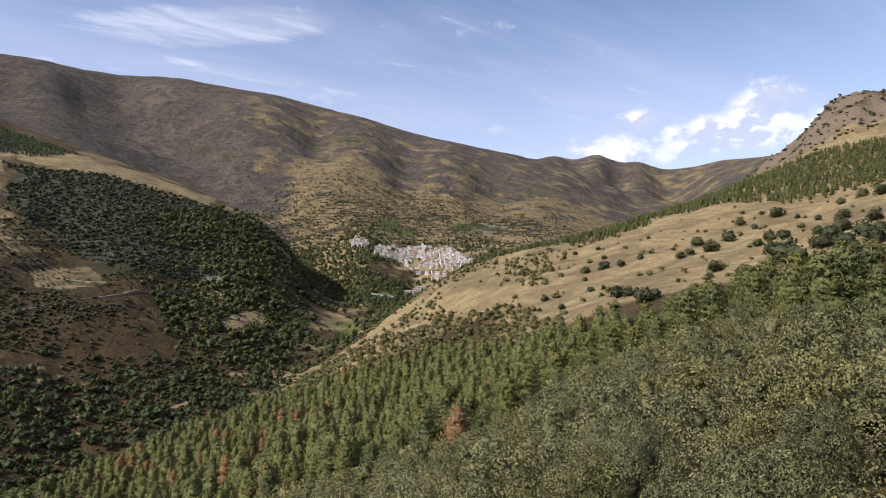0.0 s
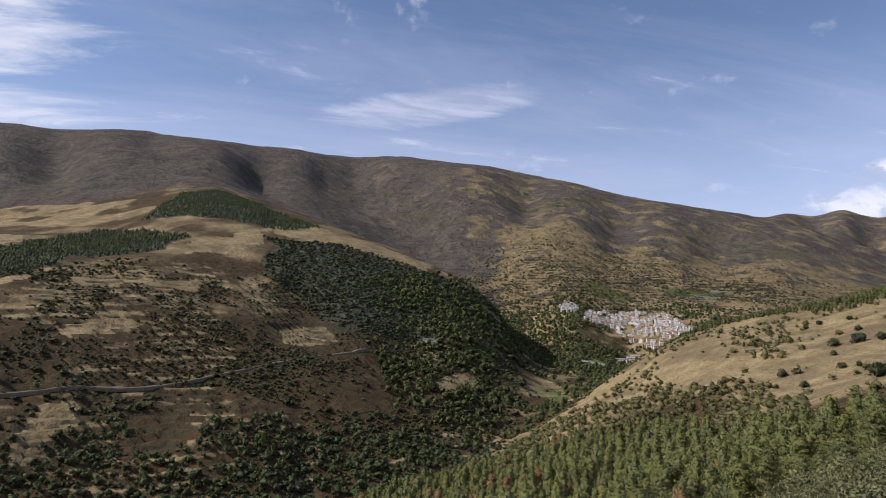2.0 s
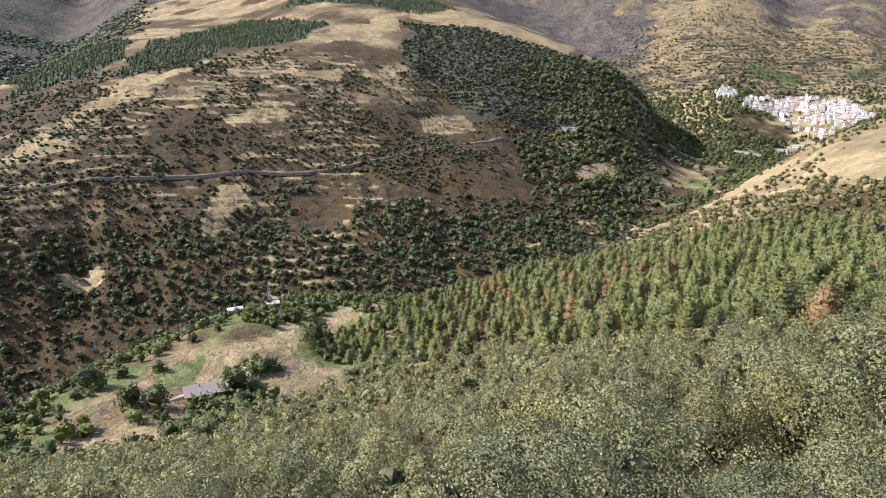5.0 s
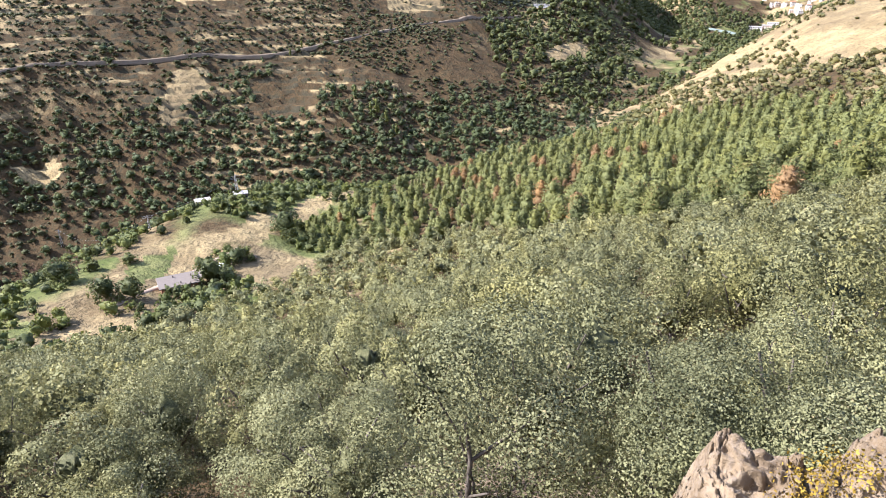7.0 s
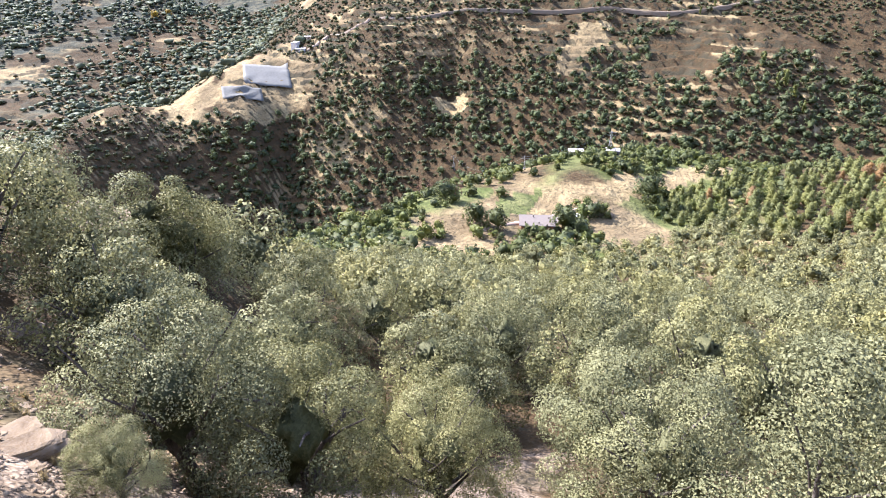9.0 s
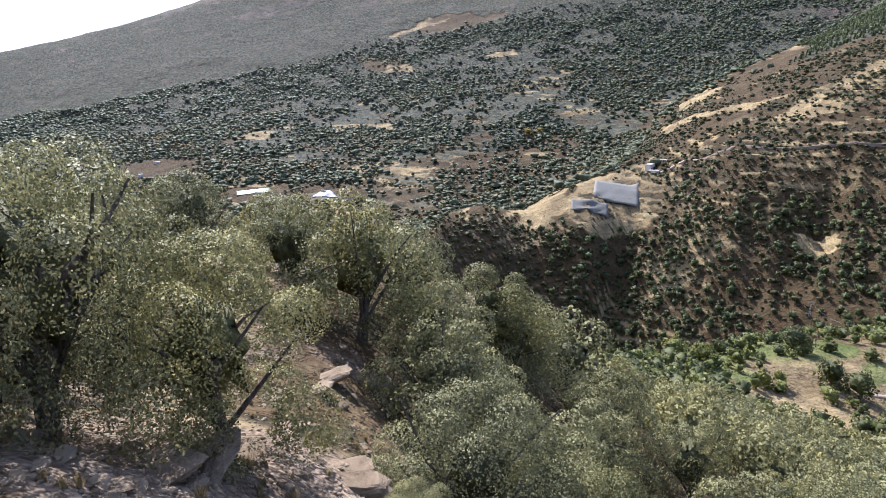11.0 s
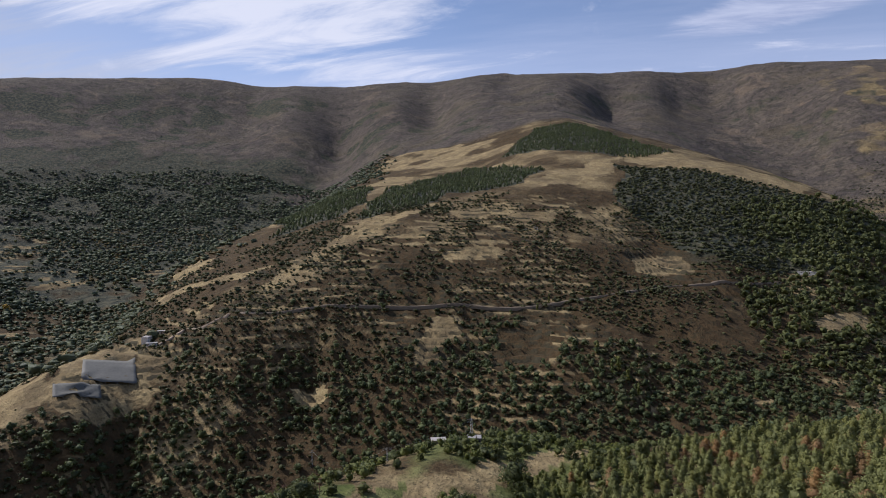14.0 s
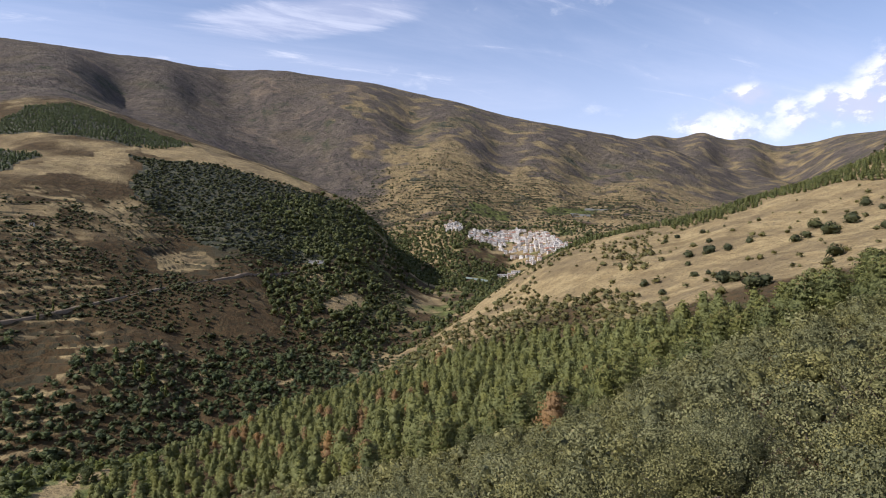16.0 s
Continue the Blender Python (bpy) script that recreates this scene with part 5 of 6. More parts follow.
def crag_mesh(h0, h1, near, far):
    nu, nv = 250, 140
    verts = []
    for j in range(nv):
        v = j / (nv - 1)
        for i in range(nu):
            h = h0 + (h1 - h0) * i / (nu - 1)
            top = far * math.tan(radians(float(np.interp(h, RIM_H, RIM_E))))
            if v < 0.1:
                k = v / 0.1
                r, z = near - 0.12 * (1 - k), top - 0.34 - 2.0 * (1 - k)
            elif v < 0.74:
                k = (v - 0.1) / 0.64
                r, z = near + (far - near) * k, top - 0.34 * (1 - k) ** 1.3
            else:
                k = (v - 0.74) / 0.26
                r, z = far + 0.45 * k, top - 3.4 * k ** 1.15
            edge = min(i, nu - 1 - i) / 26
            z -= 1.6 * max(0.0, 1 - edge) ** 2
            p = Vector((0.03 + r * math.sin(radians(h)), 0.42 + r * math.cos(radians(h)), z))
            q = Vector((p.x + 0.35 * p.z, p.y, p.z * 1.6 + 0.5 * p.x))
            d = noise.voronoi(q * 7.0 + Vector((0.3, 0, 0)) * noise.noise(p * 6))[0]
            crack = max(0.0, 1 - (d[1] - d[0]) / 0.10)
            block_up = noise.cell(q * 7.0)
            push = 0.085 * noise.fractal(p * 3.0, 0.8, 2.1, 6) + 0.022 * block_up - 0.04 * crack + 0.035 * noise.ridged_multi_fractal(q * 9, 0.9, 2.0, 4, 1.0, 2.0)
            p += Vector((-0.25 * math.sin(radians(h)), -0.25 * math.cos(radians(h)), 0.9)) * (push - 0.03)
            p += Vector((noise.noise(p * 5), noise.noise(p * 5 + Vector((9, 0, 0))), 0)) * 0.05
            verts.append(p[:])
    i, j = np.meshgrid(np.arange(nu - 1), np.arange(nv - 1))
    a = (j * nu + i).ravel()
    return mesh_of("rock", np.array(verts), np.stack([a, a + nu, a + nu + 1, a + 1], 1), STONE)


tagged(new("rock", crag_mesh(26.5, 61, 1.55, 2.7)), "pale weathered schist rock with cracks and lichen", "rock", "rocks at the lookout")

BOULDERS = [boulder_mesh(k + 20, f, 3) for k, f in enumerate((0.35, 0.5, 0.3, 0.65))]
PATH_STONES = [(-72.4, 15.0, 0.55), (-73.5, 14.0, 0.35), (-57.6, 28, 2.1), (-59.5, 27.5, 1.5), (-80, 29.5, 1.8), (-77, 30.5, 1.6), (-83, 27, 1.1), (-70.1, 8.6, 0.42), (-87, 7.0, 0.42),
               (-84, 7.3, 0.4), (-80.5, 8.2, 0.3), (-77.8, 4.1, 0.22), (-68.8, 5.8, 0.24), (-84.5, 4.2, 0.24), (-78, 5.6, 0.26), (-76, 5.3, 0.25), (-70.5, 5.0, 0.22), (-61, 27, 1.2), (-71, 9.4, 0.35), (-66, 5.2, 0.25)]
more = [(rng.uniform(-98, -60), 4.0 + 14 * rng.random() ** 1.4, 0.05 + 0.13 * rng.random() ** 2) for k in range(230)]
for k, (h, r, s) in enumerate(PATH_STONES + more):
    x, y = at_heading(h, r)
    ob = tagged(new("stone", BOULDERS[k % 4]), "flat grey schist slab lying on the stony ground", "stone", "stones on the path")
    ob.matrix_world = Matrix.LocRotScale((x, y, float(ground_z(x, y)) + 0.1 * s), Euler((rng.normal(0, 0.16), rng.normal(0, 0.16), rng.uniform(0, 6.3))), (s * 1.15, s * rng.uniform(0.6, 1.0), s * rng.uniform(0.3, 0.62)))


def gravel():
    n = 9000
    h, r = rng.uniform(-106, -40, n), 3.2 + 20 * rng.random(n) ** 1.5
    x, y = r * np.sin(np.radians(h)), r * np.cos(np.radians(h))
    z = ground_z(x, y)
    s = (0.014 + 0.055 * rng.random(n) ** 2) * (1 + 0.6 * (rng.random(n) < 0.1))
    base = np.array([(1, 0, 0), (0.2, 0.9, 0.1), (-0.9, 0.3, 0), (-0.3, -0.9, 0.05), (0.1, 0.1, 0.5), (0, 0, -0.4)])
    tri = np.array([(0, 1, 4), (1, 2, 4), (2, 3, 4), (3, 0, 4), (1, 0, 5), (2, 1, 5), (3, 2, 5), (0, 3, 5)])
    a = rng.uniform(0, 6.28, n)
    b = base[None] * rng.uniform(0.6, 1.3, (n, 6, 3)) * s[:, None, None]
    c, d = np.cos(a)[:, None], np.sin(a)[:, None]
    v = np.stack([b[..., 0] * c - b[..., 1] * d + x[:, None], b[..., 0] * d + b[..., 1] * c + y[:, None], b[..., 2] + z[:, None] + 0.006], -1)
    me = mesh_of("gravel", v.reshape(-1, 3), (tri[None] + 6 * np.arange(n)[:, None, None]).reshape(-1, 3), STONE)
    tagged(new("gravel", me), "loose grey schist chips on the path", "gravel", kind="stuff")


gravel()


def tuft(n, height, reach):
    a, lean = rng.uniform(0, 6.28, n), rng.uniform(0.05, 1, n) * reach
    base = np.stack([0.25 * lean * np.cos(a), 0.25 * lean * np.sin(a), np.full(n, -0.02)], 1)
    tip = np.stack([lean * np.cos(a), lean * np.sin(a), height * rng.uniform(0.5, 1.1, n)], 1)
    side = np.stack([-np.sin(a), np.cos(a), 0 * a], 1) * 0.0028
    mid = base * 0.4 + tip * 0.6 + (0, 0, 0.12 * height)
    v = np.stack([base - side, base + side, mid + side * 0.7, mid - side * 0.7, tip], 1).reshape(-1, 3)
    q = np.array([(0, 1, 2), (0, 2, 3), (3, 2, 4)])
    faces = (q[None] + 5 * np.arange(n)[:, None, None]).reshape(-1, 3)
    return v, faces, np.repeat(rng.random(n), 5), np.tile((0.0, 0.0, 1.0), (5 * n, 1))


rows = []
for k in range(260):
    h, r = rng.uniform(-104, -58), 3.8 + 15 * rng.random() ** 1.3
    x, y = at_heading(h, r)
    s = rng.uniform(0.35, 0.95)
    rows.append((x, y, s, s, rng.random()))
massed("dry_grass", [tuft(110, 0.20, 0.15) for k in range(4)], rows, STRAWLEAF, "tufts of dry straw-coloured grass between the stones", "grass", 0.0)
rows = [(*at_heading(h, r), s, s, rng.random()) for h, r, s in [(-73, 10.5, 1.0), (-77.5, 6.2, 0.6), (-67.5, 7.2, 0.55), (-64, 8.4, 0.9), (-80, 7.8, 0.8), (-70.5, 11.6, 0.9), (-66.5, 5.9, 0.4)]]
massed("thyme", [lobed_crown(420, 0.5, 0.42, 7, 0.022, 0.012, 0.05, 0) for k in range(3)], rows, OAK, "low grey-green thyme cushions on the path", "shrub", 0.05)
for h, r, z, mat, label in [(41.0, 2.62, -2.0, YELLOW, "small yellowing shrub growing from the rock"), ]:
    x, y = at_heading(h, r)
    root = tagged(new("shrub"), label, "shrub")
    v, q, t, nn = lobed_crown(3600, 0.34, 0.34, 12, 0.0075, 0.005, 0.05, 0, hollow=0.3)
    part("foliage", mesh_of("foliage", v, q, mat, t, nn), root)
    for k in range(5):
        tip = np.array([rng.normal(0, 0.12), rng.normal(0, 0.12), rng.uniform(0.15, 0.3)])
        part("twig", mesh_of("twig", *tube(np.linspace(0, 1, 4)[:, None] * tip - (0, 0, 0.05), np.linspace(0.006, 0.002, 4), 4), BARK), root)
    root.matrix_world = Matrix.Translation((x, y, z))


# ---------------------------------------------------------------- buildings
def plain(name, colour, other, rough=0.85, size=1.0, spec=0.2):
    m, nt, b, where = shader(name, rough, spec)
    n = nt.noise(where, 0.5 * size, 6, 0.65)
    f = nt.noise(where, 6 * size, 4, 0.6)
    own = nt.tree.nodes.new("ShaderNodeObjectInfo").outputs["Random"]
    k = nt.math("ADD", nt.math("MULTIPLY", n, 0.7), nt.math("ADD", nt.math("MULTIPLY", own, 0.3), nt.math("MULTIPLY", f, 0.2)))
    nt.tree.links.new(nt.mix(nt.ramp(k, 0.35, 0.85), colour, other), b.inputs["Base Color"])
    bump(nt, b, f, 0.3, 0.02)
    return m


LIME = plain("limewash", (0.84, 0.81, 0.77), (0.66, 0.61, 0.55))
OCHRE = plain("ochre_render", (0.66, 0.53, 0.41), (0.58, 0.46, 0.36))
LAUNA = plain("grey_clay_roof", (0.30, 0.29, 0.28), (0.42, 0.39, 0.36))
TILE = plain("roof_tile", (0.30, 0.15, 0.095), (0.38, 0.22, 0.15))
DARK = plain("window_shadow", (0.03, 0.032, 0.036), (0.055, 0.055, 0.06), 0.3)
TIMBER = plain("weathered_wood", (0.12, 0.075, 0.045), (0.18, 0.12, 0.075))
BRICK = plain("bare_brick", (0.27, 0.12, 0.08), (0.36, 0.18, 0.12), size=4)
SLAB = plain("raw_concrete", (0.17, 0.145, 0.125), (0.25, 0.21, 0.18), size=3)
NET = plain("grey_net", (0.115, 0.115, 0.100), (0.185, 0.182, 0.160), 0.7)
SHEET = plain("white_sheet", (0.26, 0.265, 0.27), (0.20, 0.21, 0.22), 0.45)
ASPHALT = plain("worn_asphalt", (0.17, 0.135, 0.095), (0.25, 0.20, 0.145), size=0.3)
DIRT = plain("dirt_track", (0.30, 0.23, 0.17), (0.40, 0.32, 0.24), size=0.3)
STEEL = plain("galvanised_steel", (0.28, 0.29, 0.30), (0.36, 0.36, 0.36), 0.5)
CARWHITE = plain("white_car_paint", (0.80, 0.80, 0.80), (0.76, 0.76, 0.77), 0.25, spec=0.5)


def box(name, size, middle, material, parent, bevel=0.0, turn=0.0, label=""):
    bm = bmesh.new()
    bmesh.ops.create_cube(bm, size=1.0)
    bmesh.ops.scale(bm, vec=size, verts=bm.verts)
    if bevel:
        bmesh.ops.bevel(bm, geom=bm.edges[:], offset=bevel, segments=1, affect="EDGES")
    bmesh.ops.rotate(bm, matrix=Matrix.Rotation(turn, 3, "Z"), verts=bm.verts)
    bmesh.ops.translate(bm, vec=middle, verts=bm.verts)
    me = bpy.data.meshes.new(name)
    bm.to_mesh(me)
    bm.free()
    me.materials.append(material)
    return part(name, me, parent, label)


def gable(name, w, d, z, rise, material, parent, over=0.4):
    a, b = w / 2 + over, d / 2 + over
    v = [(-a, -b, z - 0.15), (a, -b, z - 0.15), (a, b, z - 0.15), (-a, b, z - 0.15), (-a, -b, z + 0.1), (a, -b, z + 0.1), (a, b, z + 0.1), (-a, b, z + 0.1), (-a, 0, z + rise), (a, 0, z + rise)]
    f = [(3, 2, 1, 0), (0, 1, 5, 4), (2, 3, 7, 6), (4, 5, 9, 8), (6, 7, 8, 9), (1, 2, 6, 5), (5, 6, 9), (3, 0, 4, 7), (7, 4, 8)]
    me = bpy.data.meshes.new(name)
    me.from_pydata(v, [], f)
    me.materials.append(material)
    return part(name, me, parent)


def house(w, d, floors, style, seed):
    """A village house of one to three storeys; its front looks to -y. It reaches 5 m down into the slope."""
    r = random.Random(seed)
    tall = 2.7 * floors + 0.2
    root = tagged(new("house"), "whitewashed village house with small dark windows" if style != "ochre" else "ochre rendered village house with small windows", "house", "houses of the village")
    box("wall", (w, d, tall + 5), (0, 0, tall / 2 - 2.5), OCHRE if style == "ochre" else LIME, root, 0.06)
    if style == "tile":
        gable("roof", w, d, tall, 1.5, TILE, root)
    else:
        box("roof", (w + 0.5, d + 0.5, 0.22), (0, 0, tall + 0.11), LAUNA, root, 0.04)
        box("parapet", (w * 0.45, d * 0.5, 1.2), (-w * 0.2, d * 0.18, tall + 0.8), LIME, root, 0.05)
    box("chimney", (0.7, 0.7, 1.5), (w * 0.3, d * 0.2, tall + 1.3), LIME, root, 0.05)
    for k in range(floors):
        n = 2 if w < 8 else 3
        for j in range(n):
            x = (j - (n - 1) / 2) * w / n + r.uniform(-0.3, 0.3)
            if k == 0 and j == n // 2:
                box("door", (1.3, 0.14, 2.2), (x, -d / 2 - 0.05, 1.1), TIMBER, root)
            else:
                box("window", (1.15, 0.12, 1.35), (x, -d / 2 - 0.04, 2.9 * k + 1.6), DARK, root)
        box("window", (0.12, 1.1, 1.3), (-w / 2 - 0.04, r.uniform(-1, 1), 2.9 * k + 1.6), DARK, root)
    return root


HOUSES = [house(8, 7, 2, "flat", 1), house(9, 7, 2, "flat", 2), house(8, 6, 2, "tile", 3), house(11, 7, 2, "flat", 4), house(9, 7, 2, "ochre", 5), house(6, 6.5, 2, "flat", 6)]
plots = []


def quarter(corners, gap, chance, turn=-30):
    """House plots in leaning rows within a quarter of the village."""
    c, s = math.cos(radians(turn)), math.sin(radians(turn))
    cx, cy = np.mean(corners, 0)
    for u in np.arange(-190, 190, gap):
        for v in np.arange(-190, 190, gap * 1.2):
            a, b = u + rng.uniform(-2.5, 2.5), v + rng.uniform(-2.5, 2.5)
            x, y = cx + a * c - b * s, cy + a * s + b * c
            if within(x, y, corners) and rng.random() < chance * (0.72 + 0.8 * float(fbm(np.array([x]), np.array([y]), 40, 2, 77)[0]) + 0.2):
                plots.append((x, y))


quarter(QUARTERS[0], 9.6, 0.84)
quarter(QUARTERS[1], 11.5, 0.5)
quarter(QUARTERS[3], 9.5, 0.95)
for k, (x, y) in enumerate(plots):
    base = HOUSES[k % 6] if k < 6 else HOUSES[int(rng.integers(0, 6))]
    m = Matrix.LocRotScale((x, y, float(ground_z(x, y)) + 0.3), Euler((0, 0, radians(-30 + rng.normal(0, 14)))), (1, 1, 1))
    if k < 6:
        base.matrix_basis = m
    else:
        copy_thing(base, Matrix()).matrix_basis = m


def block(x, y, w, d, floors, turn, wall, label):
    root = tagged(new("apartment_building"), label, "building")
    tall = 3.0 * floors
    box("wall", (w, d, tall + 8), (0, 0, tall / 2 - 4), wall, root, 0.08)
    gable("roof", w, d, tall, 1.2, LAUNA, root)
    for k in range(floors):
        for j in range(int(w // 3.4)):
            u = (j + 0.5) * 3.4 - (w // 3.4) * 1.7
            box("window", (1.3, 0.14, 1.5), (u, -d / 2 - 0.05, 3 * k + 1.7), DARK, root)
            if k and j % 2:
                box("balcony", (2.2, 0.9, 0.9), (u, -d / 2 - 0.42, 3 * k + 0.5), LIME, root, 0.05)
    root.matrix_basis = Matrix.LocRotScale((x, y, float(ground_z(x, y))), Euler((0, 0, radians(turn))), (1, 1, 1))


block(640, 1106, 26, 10, 2, -32, LIME, "long white apartment block with a pale roof")
block(661, 1098, 20, 10, 3, -32, OCHRE, "peach rendered apartment block at the village foot")
block(676, 1110, 18, 9, 2, -30, LIME, "white apartment block with a pale roof")


def cottage(x, y, w, d, floors, turn, wall, roof, label):
    """A small house alone in the fields."""
    root = tagged(new("cottage"), label, "house")
    tall = 2.7 * floors
    box("wall", (w, d, tall + 2), (0, 0, tall / 2 - 1), wall, root, 0.06)
    box("roof", (w + 0.5, d + 0.5, 0.25), (0, 0, tall + 0.12), roof, root, 0.05)
    box("door", (1.1, 0.12, 2.0), (w * 0.1, -d / 2 - 0.04, 1.0), TIMBER, root)
    for u in (-0.3, 0.35):
        box("window", (0.9, 0.12, 1.0), (w * u, -d / 2 - 0.04, 1.5), DARK, root)
    root.matrix_basis = Matrix.LocRotScale((x, y, float(ground_z(x, y))), Euler((0, 0, radians(turn))), (1, 1, 1))


cottage(-126, 842, 5, 4.5, 1, 8, LIME, LAUNA, "small whitewashed hut on the terraces")
cottage(-446, 497, 10, 6, 1, 40, LIME, LAUNA, "low white farmhouse beside the track")
cottage(-455, 520, 7, 5, 1, 35, OCHRE, LAUNA, "low stone barn behind the farmhouse")
cottage(-62, 250, 5.5, 4, 1, 15, SLAB, LAUNA, "ruined pale stone cottage at the field edge")
cottage(-78, 252, 6, 4, 1, 25, SLAB, LAUNA, "grey stone shed with a flat roof")
cottage(204, 862, 22, 8, 1, -14, LIME, LAUNA, "long white farm building among trees")
cottage(-1532, 130, 14, 8, 1, 80, LIME, LAUNA, "white farmhouse among bare fields")
cottage(-740, 1130, 12, 8, 1, 40, LIME, LAUNA, "white farmhouse by the wood")


for k, (x, y) in enumerate([(-2100, 572), (-2118, 412), (-2503, 613), (-1444, 88), (-2152, 44), (-1839, -16), (-2186, 680), (-457, 503), (-3221, 1272), (-2074, 212)]):
    cottage(x, y, 9 + k % 3 * 2, 6, 1 + k % 2, 60 + 7 * k, LIME, LAUNA, "small whitewashed farmhouse among woods and fields")


def unfinished_house(x, y, turn):
    root = tagged(new("unfinished_house"), "unfinished brick house with raw concrete slab roof", "house")
    z = float(ground_z(x, y))
    for n, s, p in (("front_wall", (9.5, 0.3, 2.7), (0, -3.4, 1.1)), ("back_wall", (9.5, 0.3, 2.9), (0, 3.4, 1.2)), ("side_wall", (0.3, 6.5, 2.8), (-4.6, 0, 1.15)), ("side_wall", (0.3, 6.5, 2.8), (4.6, 0, 1.15))):
        box(n, s, p, BRICK, root, 0.02)
    box("roof_slab", (10.6, 8.0, 0.3), (0, 0, 2.75), SLAB, root, 0.03)
    box("roof_slab", (6.0, 5.0, 0.3), (7.6, 1.6, 2.2), SLAB, root, 0.03)
    for u, v in ((5.4, -0.6), (10.2, -0.6), (10.2, 3.8)):
        box("pillar", (0.35, 0.35, 3.0), (u, v, 0.6), BRICK, root)
    for u, v in ((-3.5, -2.2), (0.5, -2.6), (3.6, 1.2), (-1.0, 2.2), (7.5, 2.0)):
        box("column_stub", (0.3, 0.3, 0.7), (u, v, 3.2), SLAB, root)
    box("window", (1.4, 0.12, 1.1), (-2.2, -3.55, 1.4), DARK, root)
    box("door", (1.2, 0.12, 2.0), (1.6, -3.55, 1.0), DARK, root)
    root.matrix_basis = Matrix.LocRotScale((x, y, z + 0.2), Euler((0, 0, radians(turn))), (1, 1, 1))


unfinished_house(-60.5, 162, 24)


def van(x, y, turn):
    root = tagged(new("van"), "white van parked on the dirt by the building site", "van")
    box("body", (4.6, 1.8, 1.25), (0, 0, 1.15), CARWHITE, root, 0.22)
    box("cab", (1.4, 1.7, 0.6), (1.2, 0, 1.9), DARK, root, 0.15)
    for u in (-1.5, 1.5):
        for v in (-0.8, 0.8):
            bm = bmesh.new()
            bmesh.ops.create_cone(bm, cap_ends=True, segments=14, radius1=0.34, radius2=0.34, depth=0.22, matrix=Matrix.Translation((u, v, 0.34)) @ Matrix.Rotation(math.pi / 2, 4, "X"))
            me = bpy.data.meshes.new("wheel")
            bm.to_mesh(me)
            bm.free()
            me.materials.append(DARK)
            part("wheel", me, root)
    root.matrix_basis = Matrix.LocRotScale((x, y, float(ground_z(x, y)) + 0.02), Euler((0, 0, radians(turn))), (1, 1, 1))


van(-52, 176, 60)
for k, (x, y, s) in enumerate([(-45, 184, 1.7), (-49, 181, 1.2), (-56, 172, 1.0), (-75, 152, 1.1), (-50, 178, 0.8)]):
    ob = tagged(new("boulder", BOULDERS[k % 4]), "pale broken boulder lying by the building site", "boulder")
    ob.matrix_world = Matrix.LocRotScale((x, y, float(ground_z(x, y)) + 0.2), Euler((0, 0, k)), (s, s, s))


# ---------------------------------------------------------------- pylons and wires
def strut(a, b, girth, name, parent):
    return part(name, mesh_of(name, *tube(np.array([a, np.add(a, b) / 2, b], float), [girth] * 3, 4), STEEL), parent)


def pylon(x, y, tall, wide):
    root = tagged(new("pylon"), "grey steel lattice pylon at the field edge", "pylon")
    top = wide * 0.22
    for u, v in ((-1, -1), (1, -1), (1, 1), (-1, 1)):
        strut((u * wide / 2, v * wide / 2, -0.8), (u * top / 2, v * top / 2, tall), 0.07, "leg", root)
    n = 7
    for k in range(n):
        a, b = tall * k / n, tall * (k + 1) / n
        wa, wb = (wide + (top - wide) * a / tall) / 2, (wide + (top - wide) * b / tall) / 2
        for s in (-1, 1):
            strut((-wa, s * wa, a), (wb, s * wb, b), 0.045, "brace", root)
            strut((s * wa, -wa, a), (s * wb, wb, b), 0.045, "brace", root)
    for h in (0.86, 0.95):
        strut((-1.9, 0, tall * h), (1.9, 0, tall * h), 0.06, "cross_arm", root)
    z = float(ground_z(x, y))
    root.matrix_basis = Matrix.LocRotScale((x, y, z), Euler((0, 0, 0.4)), (1, 1, 1))
    return Vector((x, y, z + tall * 0.95))


p1 = pylon(-69.5, 275, 14.5, 1.9)
p2 = pylon(-95, 236, 7.5, 0.9)
p3 = Vector((-230, 420, float(ground_z(-230, 420)) + 12))


def wire(a, b, sag):
    t = np.linspace(0, 1, 20)[:, None]
    path = np.array(a) + (np.array(b) - np.array(a)) * t - np.array([0, 0, 1]) * 4 * sag * t * (1 - t)
    tagged(new("power_line", mesh_of("power_line", *tube(path, [0.022] * 20, 4), STEEL)), "thin dark power line slung across the gorge", "cable")


wire(p1, p2, 2.0)
wire(p2, p3, 9.0)
pylon(-230, 420, 12.5, 1.4)


